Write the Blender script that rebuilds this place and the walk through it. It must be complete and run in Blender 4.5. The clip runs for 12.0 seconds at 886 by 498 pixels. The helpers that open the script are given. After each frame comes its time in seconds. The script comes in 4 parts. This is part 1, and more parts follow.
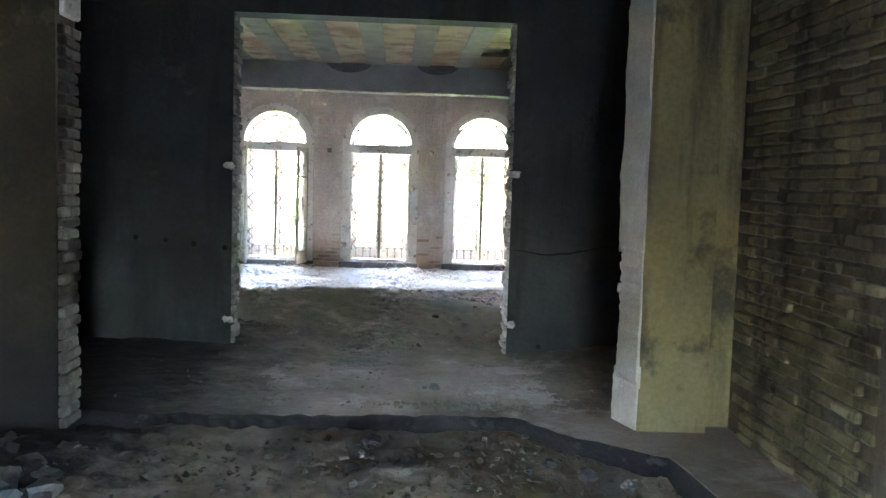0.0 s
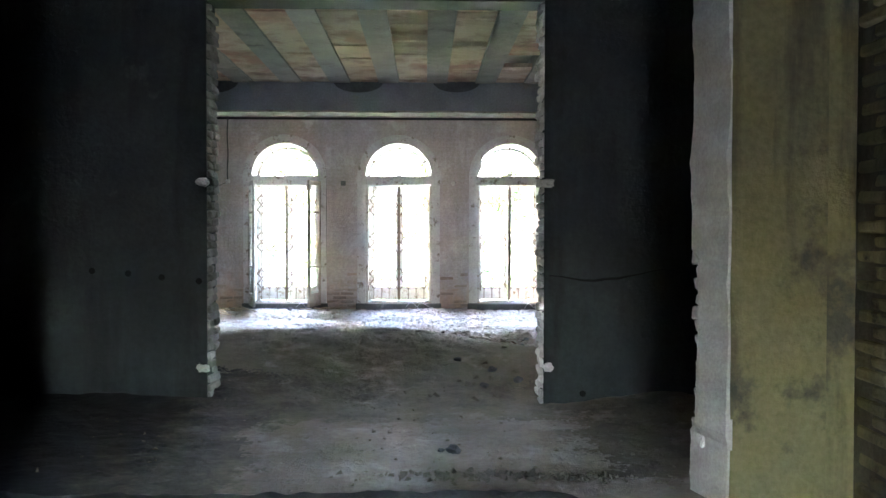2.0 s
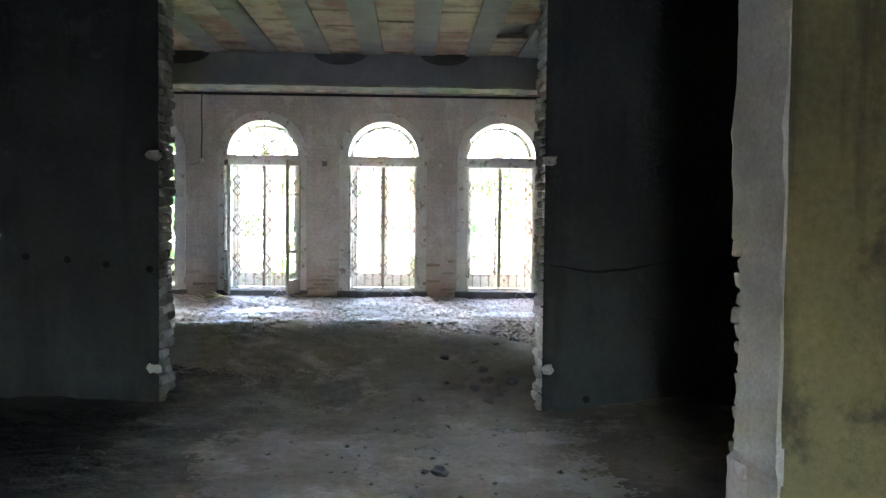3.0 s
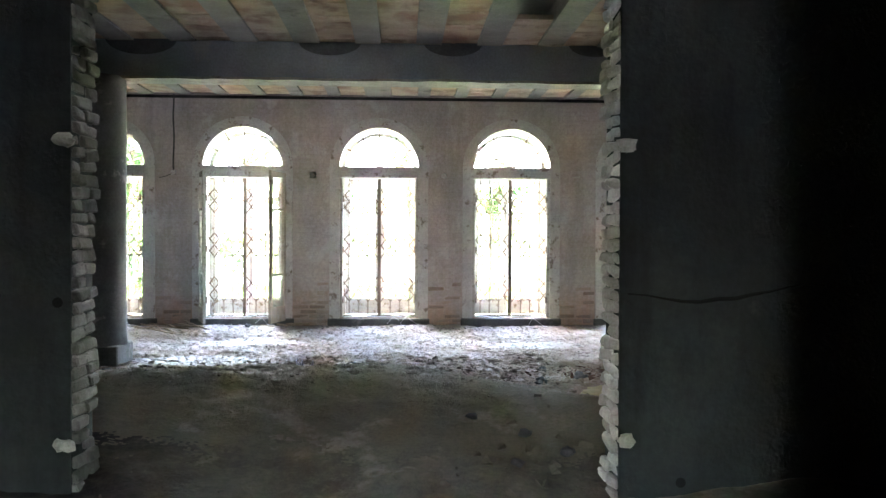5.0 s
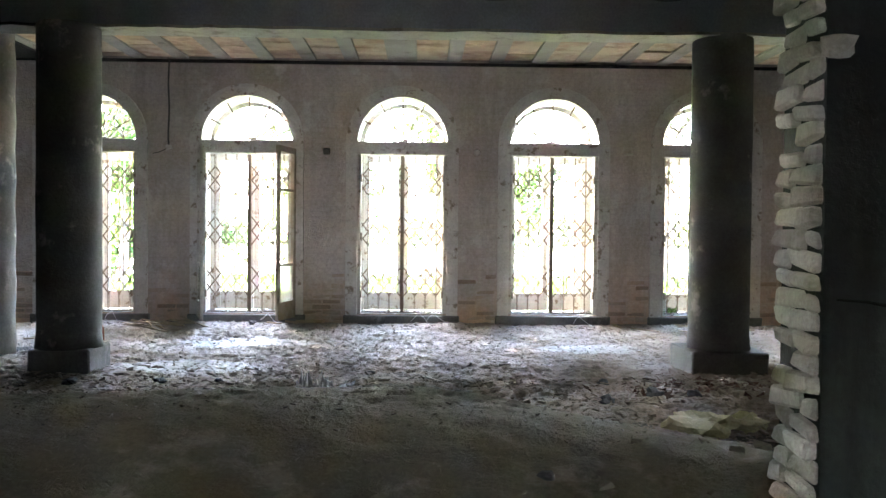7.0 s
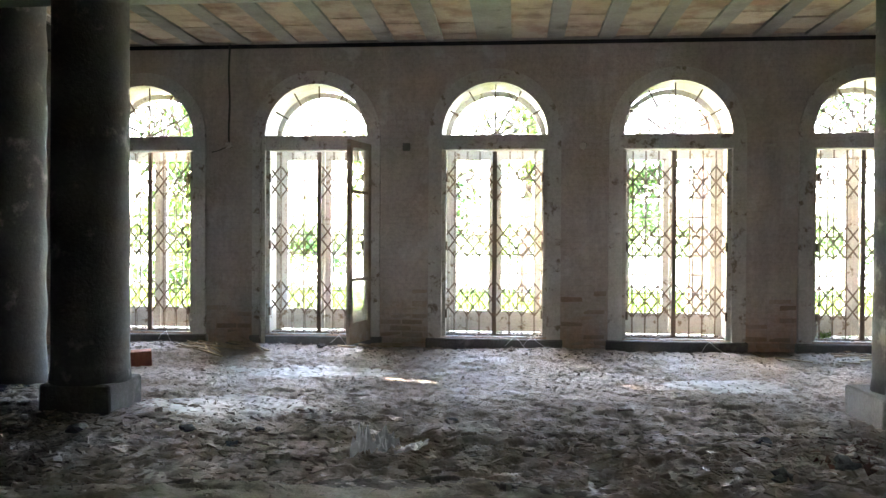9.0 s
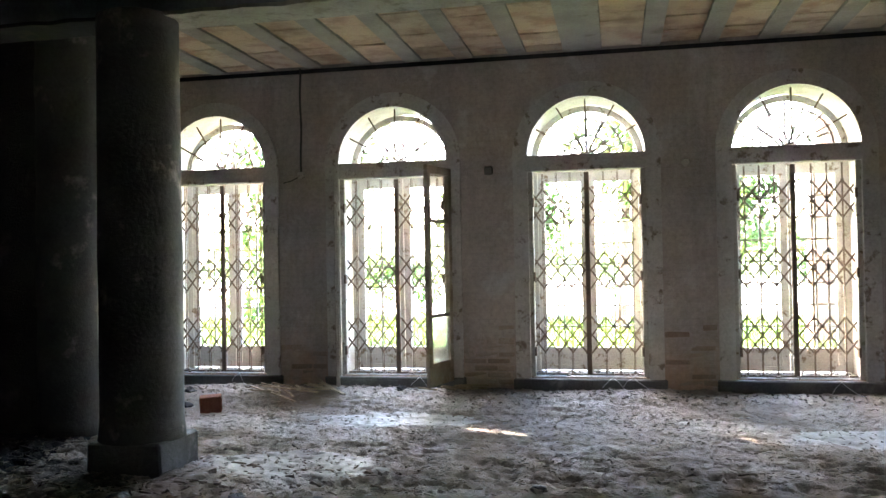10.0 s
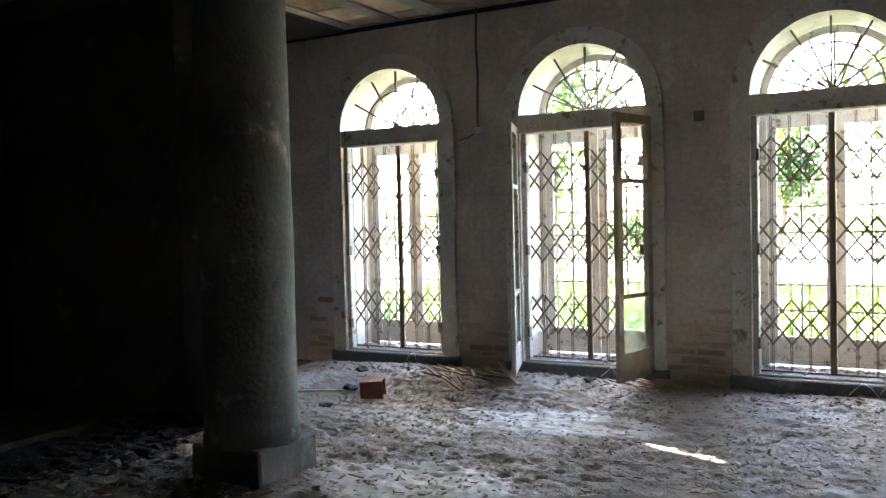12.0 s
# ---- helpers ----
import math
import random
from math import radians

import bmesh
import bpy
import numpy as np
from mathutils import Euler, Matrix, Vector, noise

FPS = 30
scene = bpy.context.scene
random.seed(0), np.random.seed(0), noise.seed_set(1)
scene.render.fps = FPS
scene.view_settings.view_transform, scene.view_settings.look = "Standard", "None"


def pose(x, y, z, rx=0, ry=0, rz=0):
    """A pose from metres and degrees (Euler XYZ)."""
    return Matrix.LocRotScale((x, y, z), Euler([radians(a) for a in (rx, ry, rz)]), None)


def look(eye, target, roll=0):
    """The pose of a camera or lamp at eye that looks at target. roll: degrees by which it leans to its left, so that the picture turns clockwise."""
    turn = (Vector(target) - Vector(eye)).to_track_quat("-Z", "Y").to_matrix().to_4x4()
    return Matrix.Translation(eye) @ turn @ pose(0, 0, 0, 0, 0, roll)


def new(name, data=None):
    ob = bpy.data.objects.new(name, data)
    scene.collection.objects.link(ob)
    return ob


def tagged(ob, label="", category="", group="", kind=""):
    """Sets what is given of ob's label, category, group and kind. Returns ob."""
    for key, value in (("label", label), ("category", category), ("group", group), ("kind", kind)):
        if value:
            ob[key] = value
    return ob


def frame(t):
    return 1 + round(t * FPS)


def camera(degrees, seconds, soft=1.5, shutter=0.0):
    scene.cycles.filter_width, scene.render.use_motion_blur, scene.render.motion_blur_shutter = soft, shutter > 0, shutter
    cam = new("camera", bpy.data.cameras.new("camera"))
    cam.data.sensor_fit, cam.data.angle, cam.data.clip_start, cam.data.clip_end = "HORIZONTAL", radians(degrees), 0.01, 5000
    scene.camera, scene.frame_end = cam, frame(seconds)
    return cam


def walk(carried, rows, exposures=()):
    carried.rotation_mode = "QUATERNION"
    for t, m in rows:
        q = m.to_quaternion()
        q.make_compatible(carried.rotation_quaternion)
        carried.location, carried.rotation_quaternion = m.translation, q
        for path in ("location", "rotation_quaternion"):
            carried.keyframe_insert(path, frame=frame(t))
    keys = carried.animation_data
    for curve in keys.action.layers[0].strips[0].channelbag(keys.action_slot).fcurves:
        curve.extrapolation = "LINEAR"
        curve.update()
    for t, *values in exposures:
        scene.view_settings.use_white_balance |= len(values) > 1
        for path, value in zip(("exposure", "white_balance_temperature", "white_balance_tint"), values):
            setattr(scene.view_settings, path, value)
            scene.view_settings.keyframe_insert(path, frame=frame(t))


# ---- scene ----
cam = camera(55.6, 12.0)
PATH = [
    (0, (0.336, -2.869, 1.729), (0.45, -0.878, 1.583), 1.7),
    (0.5, (0.416, -2.543, 1.589), (0.467, -0.55, 1.429), 1.3),
    (1, (0.478, -2.243, 1.567), (0.471, -0.246, 1.449), 0.7),
    (1.5, (0.466, -1.846, 1.518), (0.498, 0.154, 1.471), 0.4),
    (2, (0.502, -1.451, 1.477), (0.544, 0.548, 1.44), 0.1),
    (2.5, (0.555, -1.09, 1.47), (0.6, 0.908, 1.411), 0.2),
    (3, (0.521, -0.641, 1.468), (0.595, 1.356, 1.395), 0.6),
    (3.5, (0.469, -0.244, 1.456), (0.562, 1.753, 1.387), 0.7),
    (5.5, (0.345, 1.559, 1.381), (0.441, 3.557, 1.366), 0.2),
    (6, (0.312, 2.02, 1.35), (0.4, 4.018, 1.331), 0.5),
    (6.5, (0.276, 2.383, 1.333), (0.349, 4.381, 1.29), 0.6),
    (8.5, (0.283, 4.068, 1.344), (0.193, 6.065, 1.3), 0.3),
    (9, (0.271, 4.503, 1.323), (0.095, 6.495, 1.3), 0.3),
    (9.5, (0.248, 4.898, 1.391), (-0.048, 6.876, 1.419), -0.2),
    (10, (0.309, 5.332, 1.43), (-0.096, 7.29, 1.46), -1.0),
    (10.5, (0.385, 5.762, 1.4), (-0.122, 7.696, 1.42), -1.0),
    (11, (0.428, 6.14, 1.442), (-0.199, 8.039, 1.414), -1.0),
    (11.5, (0.596, 6.525, 1.527), (-0.196, 8.361, 1.452), -1.3),
    (12, (0.615, 6.866, 1.557), (-0.369, 8.606, 1.489), -1.4),
]
EXPOSURES = [(0, 8.7, 6050, 15), (1.5, 8.75, 6000, 15), (2.5, 8.35, 6050, 15), (3.5, 8.15, 6200, 15), (5.5, 8.4, 6400, 15), (6.5, 8.1, 6500, 15), (8.5, 7.45, 6850, 14),
             (10, 7.0, 6850, 14), (12, 6.85, 6850, 14)]
walk(cam, [(t, look(eye, target, roll)) for t, eye, target, roll in PATH], EXPOSURES)

# ---- world and sun ----
SUN_FROM = Vector((-0.80, 0.50, 0.56)).normalized()
world = bpy.data.worlds.new("sky")
scene.world = world
world.use_nodes = True
wn = world.node_tree.nodes
sky = wn.new("ShaderNodeTexSky")
sky.sky_type, sky.sun_disc = "NISHITA", False
sky.sun_elevation = math.asin(SUN_FROM.z)
sky.sun_rotation = math.atan2(SUN_FROM.x, SUN_FROM.y)
sky.dust_density, sky.air_density = 1.6, 1.0
wn["Background"].inputs[1].default_value = 0.15
world.node_tree.links.new(sky.outputs[0], wn["Background"].inputs[0])
sun = new("sun", bpy.data.lights.new("sun", "SUN"))
sun.data.energy, sun.data.angle, sun.data.color = 2.3, radians(0.6), (1.0, 0.89, 0.73)
sun.matrix_world = look(SUN_FROM * 40, (0, 0, 0))


# ---- materials ----
def mat(name, base, second=None, scale=6.0, rough=0.85, bump=0.3, fine=60.0, metal=0.0, third=None, third_at=0.62,
        third_scale=2.0, island=0.0, objrand=0.0, zband=None, brick=None, trans=0.0, spec=0.3, streak=None, third_detail=8.0, xshade=None):
    """Two-scale procedural surface: base mixed with second by broad noise, third in patches, fine grain and relief."""
    m = bpy.data.materials.new(name)
    m.use_nodes = True
    n, l = m.node_tree.nodes, m.node_tree.links
    bsdf = n["Principled BSDF"]
    geo = n.new("ShaderNodeNewGeometry")
    pos = geo.outputs["Position"]

    def noi(s, detail=6.0, rgh=0.6):
        t = n.new("ShaderNodeTexNoise")
        t.inputs["Scale"].default_value, t.inputs["Detail"].default_value, t.inputs["Roughness"].default_value = s, detail, rgh
        l.new(pos, t.inputs["Vector"])
        return t.outputs["Fac"]

    def ramp(src, lo, hi):
        r = n.new("ShaderNodeMapRange")
        r.inputs["From Min"].default_value, r.inputs["From Max"].default_value = lo, hi
        l.new(src, r.inputs["Value"])
        return r.outputs["Result"]

    def mix(fac, a, b, kind="MIX"):
        x = n.new("ShaderNodeMix")
        x.data_type, x.blend_type = "RGBA", kind
        for sock, v in ((x.inputs["Factor"], fac), (x.inputs["A"], a), (x.inputs["B"], b)):
            if hasattr(v, "links") or hasattr(v, "is_linked"):
                l.new(v, sock)
            elif isinstance(v, tuple):
                sock.default_value = (*v, 1)
            else:
                sock.default_value = v
        return x.outputs["Result"]

    second = second or tuple(c * 0.7 for c in base)
    broad, grain = noi(scale), noi(fine, 4.0, 0.7)
    col = mix(ramp(broad, 0.35, 0.65), base, second)
    if third:
        col = mix(ramp(noi(third_scale, third_detail, 0.65 if third_detail > 5 else 0.5), third_at - 0.03, third_at + 0.05), col, third)
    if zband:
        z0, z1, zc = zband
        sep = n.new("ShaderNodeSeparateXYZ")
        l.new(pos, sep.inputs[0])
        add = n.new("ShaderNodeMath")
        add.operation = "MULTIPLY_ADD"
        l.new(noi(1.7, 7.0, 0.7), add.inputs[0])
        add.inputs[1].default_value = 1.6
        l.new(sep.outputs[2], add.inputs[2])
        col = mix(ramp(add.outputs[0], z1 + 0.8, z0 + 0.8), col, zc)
    # Painted shade: mixes in a dark colour along x, with a noisy edge.
    if xshade:
        x0, x1, xc = xshade
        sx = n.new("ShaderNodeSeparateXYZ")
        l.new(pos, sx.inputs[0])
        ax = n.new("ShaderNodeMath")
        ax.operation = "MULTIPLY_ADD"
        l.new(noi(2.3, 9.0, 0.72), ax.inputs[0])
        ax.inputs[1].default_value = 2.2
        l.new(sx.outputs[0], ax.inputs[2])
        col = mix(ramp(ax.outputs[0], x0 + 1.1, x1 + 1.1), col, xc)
    height = grain
    if streak:
        sm = n.new("ShaderNodeMapping")
        sm.inputs["Scale"].default_value = (2.6, 2.6, 0.35)
        l.new(pos, sm.inputs["Vector"])
        st = n.new("ShaderNodeTexNoise")
        st.inputs["Scale"].default_value, st.inputs["Detail"].default_value, st.inputs["Roughness"].default_value = 1.3, 7.0, 0.62
        l.new(sm.outputs[0], st.inputs["Vector"])
        col = mix(ramp(st.outputs["Fac"], 0.48, 0.66), col, streak)
    if brick:
        bt = n.new("ShaderNodeTexBrick")
        bt.inputs["Scale"].default_value = 1.0
        bt.inputs["Brick Width"].default_value, bt.inputs["Row Height"].default_value = 0.26, 0.072
        bt.inputs["Mortar Size"].default_value, bt.inputs["Mortar Smooth"].default_value = 0.008, 0.6
        bt.inputs["Color1"].default_value = bt.inputs["Color2"].default_value = (1, 1, 1, 1)
        bt.inputs["Mortar"].default_value = (0, 0, 0, 1)
        sw = n.new("ShaderNodeSeparateXYZ")
        cb = n.new("ShaderNodeCombineXYZ")
        l.new(pos, sw.inputs[0])
        l.new(sw.outputs[0], cb.inputs[0])
        l.new(sw.outputs[2], cb.inputs[1])
        l.new(cb.outputs[0], bt.inputs["Vector"])
        dim = mix(bt.outputs["Color"], (1 - brick, 1 - brick, 1 - brick), (1.0, 1.0, 1.0))
        col = mix(1.0, col, dim, "MULTIPLY")
    col = mix(ramp(grain, 0.2, 0.8), col, mix(1.0, col, (0.62, 0.6, 0.58), "MULTIPLY"))
    if island or objrand:
        if island:
            src = geo.outputs["Random Per Island"]
        else:
            src = n.new("ShaderNodeObjectInfo").outputs["Random"]
        amt = island or objrand
        col = mix(ramp(src, 0, 1), mix(1.0, col, (1 - amt, 1 - amt * 1.05, 1 - amt * 1.1), "MULTIPLY"), col)
    l.new(col, bsdf.inputs["Base Color"])
    bsdf.inputs["Roughness"].default_value = rough
    bsdf.inputs["Metallic"].default_value = metal
    bsdf.inputs["Specular IOR Level"].default_value = spec
    if trans:
        bsdf.inputs["Transmission Weight"].default_value = trans
    if bump:
        b = n.new("ShaderNodeBump")
        b.inputs["Strength"].default_value, b.inputs["Distance"].default_value = bump, 0.02
        l.new(height, b.inputs["Height"])
        l.new(b.outputs[0], bsdf.inputs["Normal"])
    return m


M = {}
M["facade"] = mat("limewashed_plaster", (0.70, 0.625, 0.58), (0.55, 0.48, 0.44), 1.3, 0.92, 0.8, 26, third=(0.72, 0.68, 0.65),
                  third_at=0.57, zband=(0.15, 0.75, (0.60, 0.42, 0.32)), brick=0.05, streak=(0.52, 0.455, 0.42))
M["reveal"] = mat("white_reveal_plaster", (0.70, 0.68, 0.63), (0.56, 0.52, 0.46), 4, 0.9, 0.4, 50)
M["surround"] = mat("worn_white_surround", (0.78, 0.76, 0.73), (0.66, 0.63, 0.59), 3, 0.8, 0.5, 40, third=(0.33, 0.27, 0.22), third_at=0.60, third_scale=7)
M["wood_white"] = mat("flaking_white_paint", (0.68, 0.66, 0.60), (0.56, 0.53, 0.47), 6, 0.7, 0.5, 70, third=(0.26, 0.19, 0.13), third_at=0.59, third_scale=10)
M["wood_brown"] = mat("bare_weathered_wood", (0.50, 0.44, 0.36), (0.36, 0.29, 0.22), 5, 0.8, 0.4, 80, third=(0.5, 0.46, 0.40), third_at=0.56, third_scale=8)
M["bar_wood"] = mat("grey_weathered_bars", (0.30, 0.28, 0.25), (0.19, 0.17, 0.145), 9, 0.8, 0.3, 80)
M["lath"] = mat("pale_splintered_wood", (0.62, 0.51, 0.37), (0.45, 0.35, 0.24), 8, 0.8, 0.4, 90, island=0.3)
M["iron"] = mat("rusty_iron", (0.15, 0.122, 0.10), (0.20, 0.135, 0.095), 14, 0.75, 0.3, 90)
M["concrete"] = mat("grey_concrete", (0.21, 0.205, 0.195), (0.14, 0.137, 0.13), 2, 0.9, 0.5, 40, third=(0.28, 0.27, 0.255), third_at=0.62)
M["beam"] = mat("sooty_grey_plaster", (0.41, 0.44, 0.48), (0.30, 0.325, 0.36), 1.6, 0.9, 0.4, 40, third=(0.42, 0.41, 0.40), third_at=0.64)
M["beam_dark"] = mat("dark_grey_plaster", (0.12, 0.125, 0.135), (0.19, 0.20, 0.215), 3.5, 0.9, 0.4, 40)
M["soffit"] = mat("pale_flaking_plaster", (0.56, 0.54, 0.47), (0.42, 0.40, 0.35), 3, 0.9, 0.6, 30, third=(0.30, 0.28, 0.24), third_at=0.6, third_scale=6)
M["column"] = mat("grey_column_plaster", (0.215, 0.215, 0.205), (0.14, 0.14, 0.138), 1.8, 0.85, 0.25, 35, third=(0.52, 0.49, 0.45), third_at=0.62, third_scale=2.3)
M["joist"] = mat("concrete_joist", (0.45, 0.42, 0.375), (0.34, 0.318, 0.284), 3, 0.9, 0.4, 40, third=(0.23, 0.21, 0.185), third_at=0.62, third_scale=2)
M["tile"] = mat("terracotta_ceiling_tile", (0.70, 0.51, 0.36), (0.72, 0.60, 0.47), 0.9, 0.9, 0.4, 50, third=(0.54, 0.31, 0.23), third_at=0.57, third_scale=0.8, island=0.16, streak=(0.44, 0.29, 0.22))
M["dark_paint"] = mat("dark_slate_paint", (0.048, 0.060, 0.058), (0.026, 0.032, 0.032), 1.1, 0.75, 0.45, 22, third=(0.09, 0.094, 0.09), third_at=0.66, streak=(0.022, 0.024, 0.023))
M["yellow"] = mat("ochre_paint", (0.30, 0.262, 0.115), (0.20, 0.175, 0.08), 0.9, 0.85, 0.45, 28, third=(0.09, 0.082, 0.054), third_at=0.60, third_scale=1.3, streak=(0.062, 0.057, 0.036))
# Ochre with shade painted in, deepening to black towards the foot.
M["shade_ochre"] = mat("shaded_ochre_paint", (0.11, 0.097, 0.058), (0.06, 0.053, 0.036), 1.1, 0.85, 0.35, 35, third=(0.15, 0.13, 0.08), third_at=0.6, zband=(0.6, 2.0, (0.02, 0.019, 0.018)))
M["foot_brick"] = mat("whitewashed_foot_brick", (0.54, 0.39, 0.30), (0.60, 0.51, 0.44), 5, 0.92, 0.6, 50, objrand=0.35)
M["lime_brick"] = mat("limed_brick", (0.84, 0.83, 0.79), (0.70, 0.68, 0.64), 9, 0.9, 0.7, 60, objrand=0.3)
M["side_brick"] = mat("ochre_washed_brick", (0.38, 0.33, 0.17), (0.25, 0.215, 0.12), 4, 0.9, 0.8, 40, objrand=0.28, third=(0.11, 0.09, 0.063), third_at=0.62, third_scale=3, streak=(0.095, 0.083, 0.054))
M["wash_mortar"] = mat("ochre_washed_mortar", (0.20, 0.175, 0.115), (0.11, 0.096, 0.066), 3, 0.95, 0.8, 40, streak=(0.06, 0.052, 0.036))
M["void"] = mat("painted_hollow_dark", (0.012, 0.012, 0.012), (0.008, 0.008, 0.008), 5, 0.95, 0.2)
M["grey_brick"] = mat("grimy_grey_brick", (0.24, 0.225, 0.20), (0.14, 0.13, 0.115), 9, 0.9, 0.8, 50, objrand=0.4)
M["earth"] = mat("dusty_earth", (0.325, 0.278, 0.235), (0.215, 0.168, 0.13), 1.3, 0.82, 1.0, 30, third=(0.42, 0.375, 0.33), spec=0.3, third_at=0.56, third_scale=0.9, third_detail=7.0)
# In both floor colours the dark left side is painted shade.
M["entry_earth"] = mat("trodden_brown_earth", (0.46, 0.40, 0.31), (0.25, 0.215, 0.165), 2.2, 0.95, 0.9, 30, third=(0.42, 0.385, 0.32), third_at=0.6, third_scale=3, xshade=(-0.75, -1.55, (0.028, 0.027, 0.028)))
M["corridor_earth"] = mat("shaded_corridor_dust", (0.27, 0.235, 0.185), (0.145, 0.125, 0.10), 2.2, 0.95, 0.9, 30, third=(0.32, 0.29, 0.24), third_at=0.6, third_scale=3, xshade=(-0.45, -1.35, (0.028, 0.027, 0.028)))
M["screed"] = mat("smooth_pale_screed", (0.42, 0.395, 0.35), (0.35, 0.325, 0.285), 2.5, 0.7, 0.2, 40, third=(0.33, 0.31, 0.275), third_at=0.6, third_scale=3)
M["soil"] = mat("dry_brown_soil", (0.235, 0.205, 0.16), (0.16, 0.138, 0.105), 1.3, 0.9, 0.8, 45, third=(0.33, 0.297, 0.245), third_at=0.6, third_scale=2)
M["dark_earth"] = mat("dark_brown_earth", (0.135, 0.12, 0.098), (0.075, 0.067, 0.055), 1.4, 0.95, 0.9, 30, third=(0.17, 0.16, 0.14), third_at=0.6, third_scale=2)
# Black that stands in for shade: hall's left end and the ceiling gap.
M["shade_black"] = mat("shade_black_plaster", (0.045, 0.043, 0.045), (0.03, 0.03, 0.032), 1.2, 0.9, 0.4, 30, third=(0.075, 0.062, 0.055), third_at=0.62, third_scale=3)
# Near-black for painted shade: under the slab lip and in the hall's left end.
M["ground_shade"] = mat("shade_black_ground", (0.035, 0.034, 0.036), (0.018, 0.018, 0.02), 2.5, 0.95, 0.9, 30, third=(0.07, 0.066, 0.062), third_at=0.63, third_scale=5)
# Darker copy of the limed brick: the left jamb's shade is in its colour.
M["shade_brick"] = mat("shaded_limed_brick", (0.40, 0.405, 0.38), (0.27, 0.27, 0.25), 9, 0.9, 0.8, 60, objrand=0.4)
M["chip"] = mat("plaster_chips", (0.40, 0.36, 0.315), (0.27, 0.235, 0.195), 5, 0.85, 0.4, 70, island=0.35, spec=0.5)
M["stone"] = mat("broken_concrete_lump", (0.17, 0.17, 0.17), (0.10, 0.10, 0.10), 7, 0.92, 0.7, 40)
M["red_brick"] = mat("red_hollow_brick", (0.36, 0.15, 0.09), (0.28, 0.11, 0.07), 8, 0.9, 0.5, 60)
M["leaf_litter"] = mat("dry_leaves", (0.20, 0.10, 0.07), (0.12, 0.07, 0.05), 9, 0.8, 0.3, 60, island=0.6)
M["plastic_white"] = mat("white_plastic", (0.88, 0.89, 0.90), (0.80, 0.81, 0.83), 5, 0.35, 0.1, 30)
M["sack"] = mat("yellowish_sack", (0.50, 0.45, 0.25), (0.38, 0.34, 0.2), 7, 0.7, 0.3, 60)
M["cable"] = mat("grey_cable", (0.12, 0.11, 0.11), None, 8, 0.6, 0.1)
M["grass"] = mat("sunlit_grass", (0.07, 0.13, 0.022), (0.10, 0.15, 0.03), 0.8, 0.9, 0.6, 20)
M["blade"] = mat("grass_blades", (0.075, 0.15, 0.022), (0.11, 0.17, 0.035), 2, 0.8, 0, island=0.4)
M["gravel"] = mat("pale_gravel", (0.42, 0.40, 0.34), (0.33, 0.31, 0.26), 0.7, 0.95, 0.6, 30)
M["bark"] = mat("tree_bark", (0.17, 0.12, 0.09), (0.10, 0.075, 0.06), 6, 0.95, 0.9, 25)
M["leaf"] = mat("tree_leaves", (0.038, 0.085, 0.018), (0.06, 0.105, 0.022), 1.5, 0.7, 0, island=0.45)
# Haze painted in: far leaves are paler than the near ones.
M["far_leaf"] = mat("hazed_foliage", (0.16, 0.22, 0.10), (0.22, 0.26, 0.14), 0.3, 0.8, 0, island=0.4)

for key in ("leaf", "blade", "far_leaf"):
    nt = M[key].node_tree
    p, out = nt.nodes["Principled BSDF"], nt.nodes["Material Output"]
    tr, mx = nt.nodes.new("ShaderNodeBsdfTranslucent"), nt.nodes.new("ShaderNodeMixShader")
    nt.links.new(p.inputs["Base Color"].links[0].from_socket, tr.inputs["Color"])
    mx.inputs[0].default_value = 0.5
    nt.links.new(p.outputs[0], mx.inputs[1])
    nt.links.new(tr.outputs[0], mx.inputs[2])
    nt.links.new(mx.outputs[0], out.inputs["Surface"])

glass = bpy.data.materials.new("dusty_glass")
glass.use_nodes = True
gb = glass.node_tree.nodes["Principled BSDF"]
gb.inputs["Base Color"].default_value = (0.85, 0.93, 0.92, 1)
gb.inputs["Roughness"].default_value, gb.inputs["Transmission Weight"].default_value, gb.inputs["IOR"].default_value = 0.18, 0.85, 1.2
M["glass"] = glass


# ---- mesh helpers ----
def part(name, bm, material, parent=None, label="", smooth=False):
    me = bpy.data.meshes.new(name)
    bmesh.ops.recalc_face_normals(bm, faces=bm.faces)
    bm.to_mesh(me)
    bm.free()
    me.materials.append(M[material])
    if smooth:
        for p in me.polygons:
            p.use_smooth = True
    ob = new(name, me)
    ob.parent = parent
    if label:
        tagged(ob, label)
    return ob


def root(name, x, y, z, label, category, group="", kind=""):
    ob = new(name)
    ob.location = (x, y, z)
    return tagged(ob, label, category, group, kind)


def box(bm, x0, x1, y0, y1, z0, z1, bevel=0.0, m=None, jit=0.0):
    v = [bm.verts.new((x, y, z)) for x in (x0, x1) for y in (y0, y1) for z in (z0, z1)]
    if jit:
        for q in v:
            q.co += Vector([random.uniform(-jit, jit) for _ in range(3)])
    f = [bm.faces.new([v[i] for i in q]) for q in ((0, 1, 3, 2), (4, 6, 7, 5), (0, 4, 5, 1), (2, 3, 7, 6), (0, 2, 6, 4), (1, 5, 7, 3))]
    if m is not None:
        for q in v:
            q.co = m @ q.co
    if bevel:
        edges = list({e for q in f for e in q.edges})
        bmesh.ops.bevel(bm, geom=edges, offset=bevel, segments=1, affect="EDGES")
    return v


def one_box(*a, **k):
    bm = bmesh.new()
    box(bm, *a, **k)
    return bm


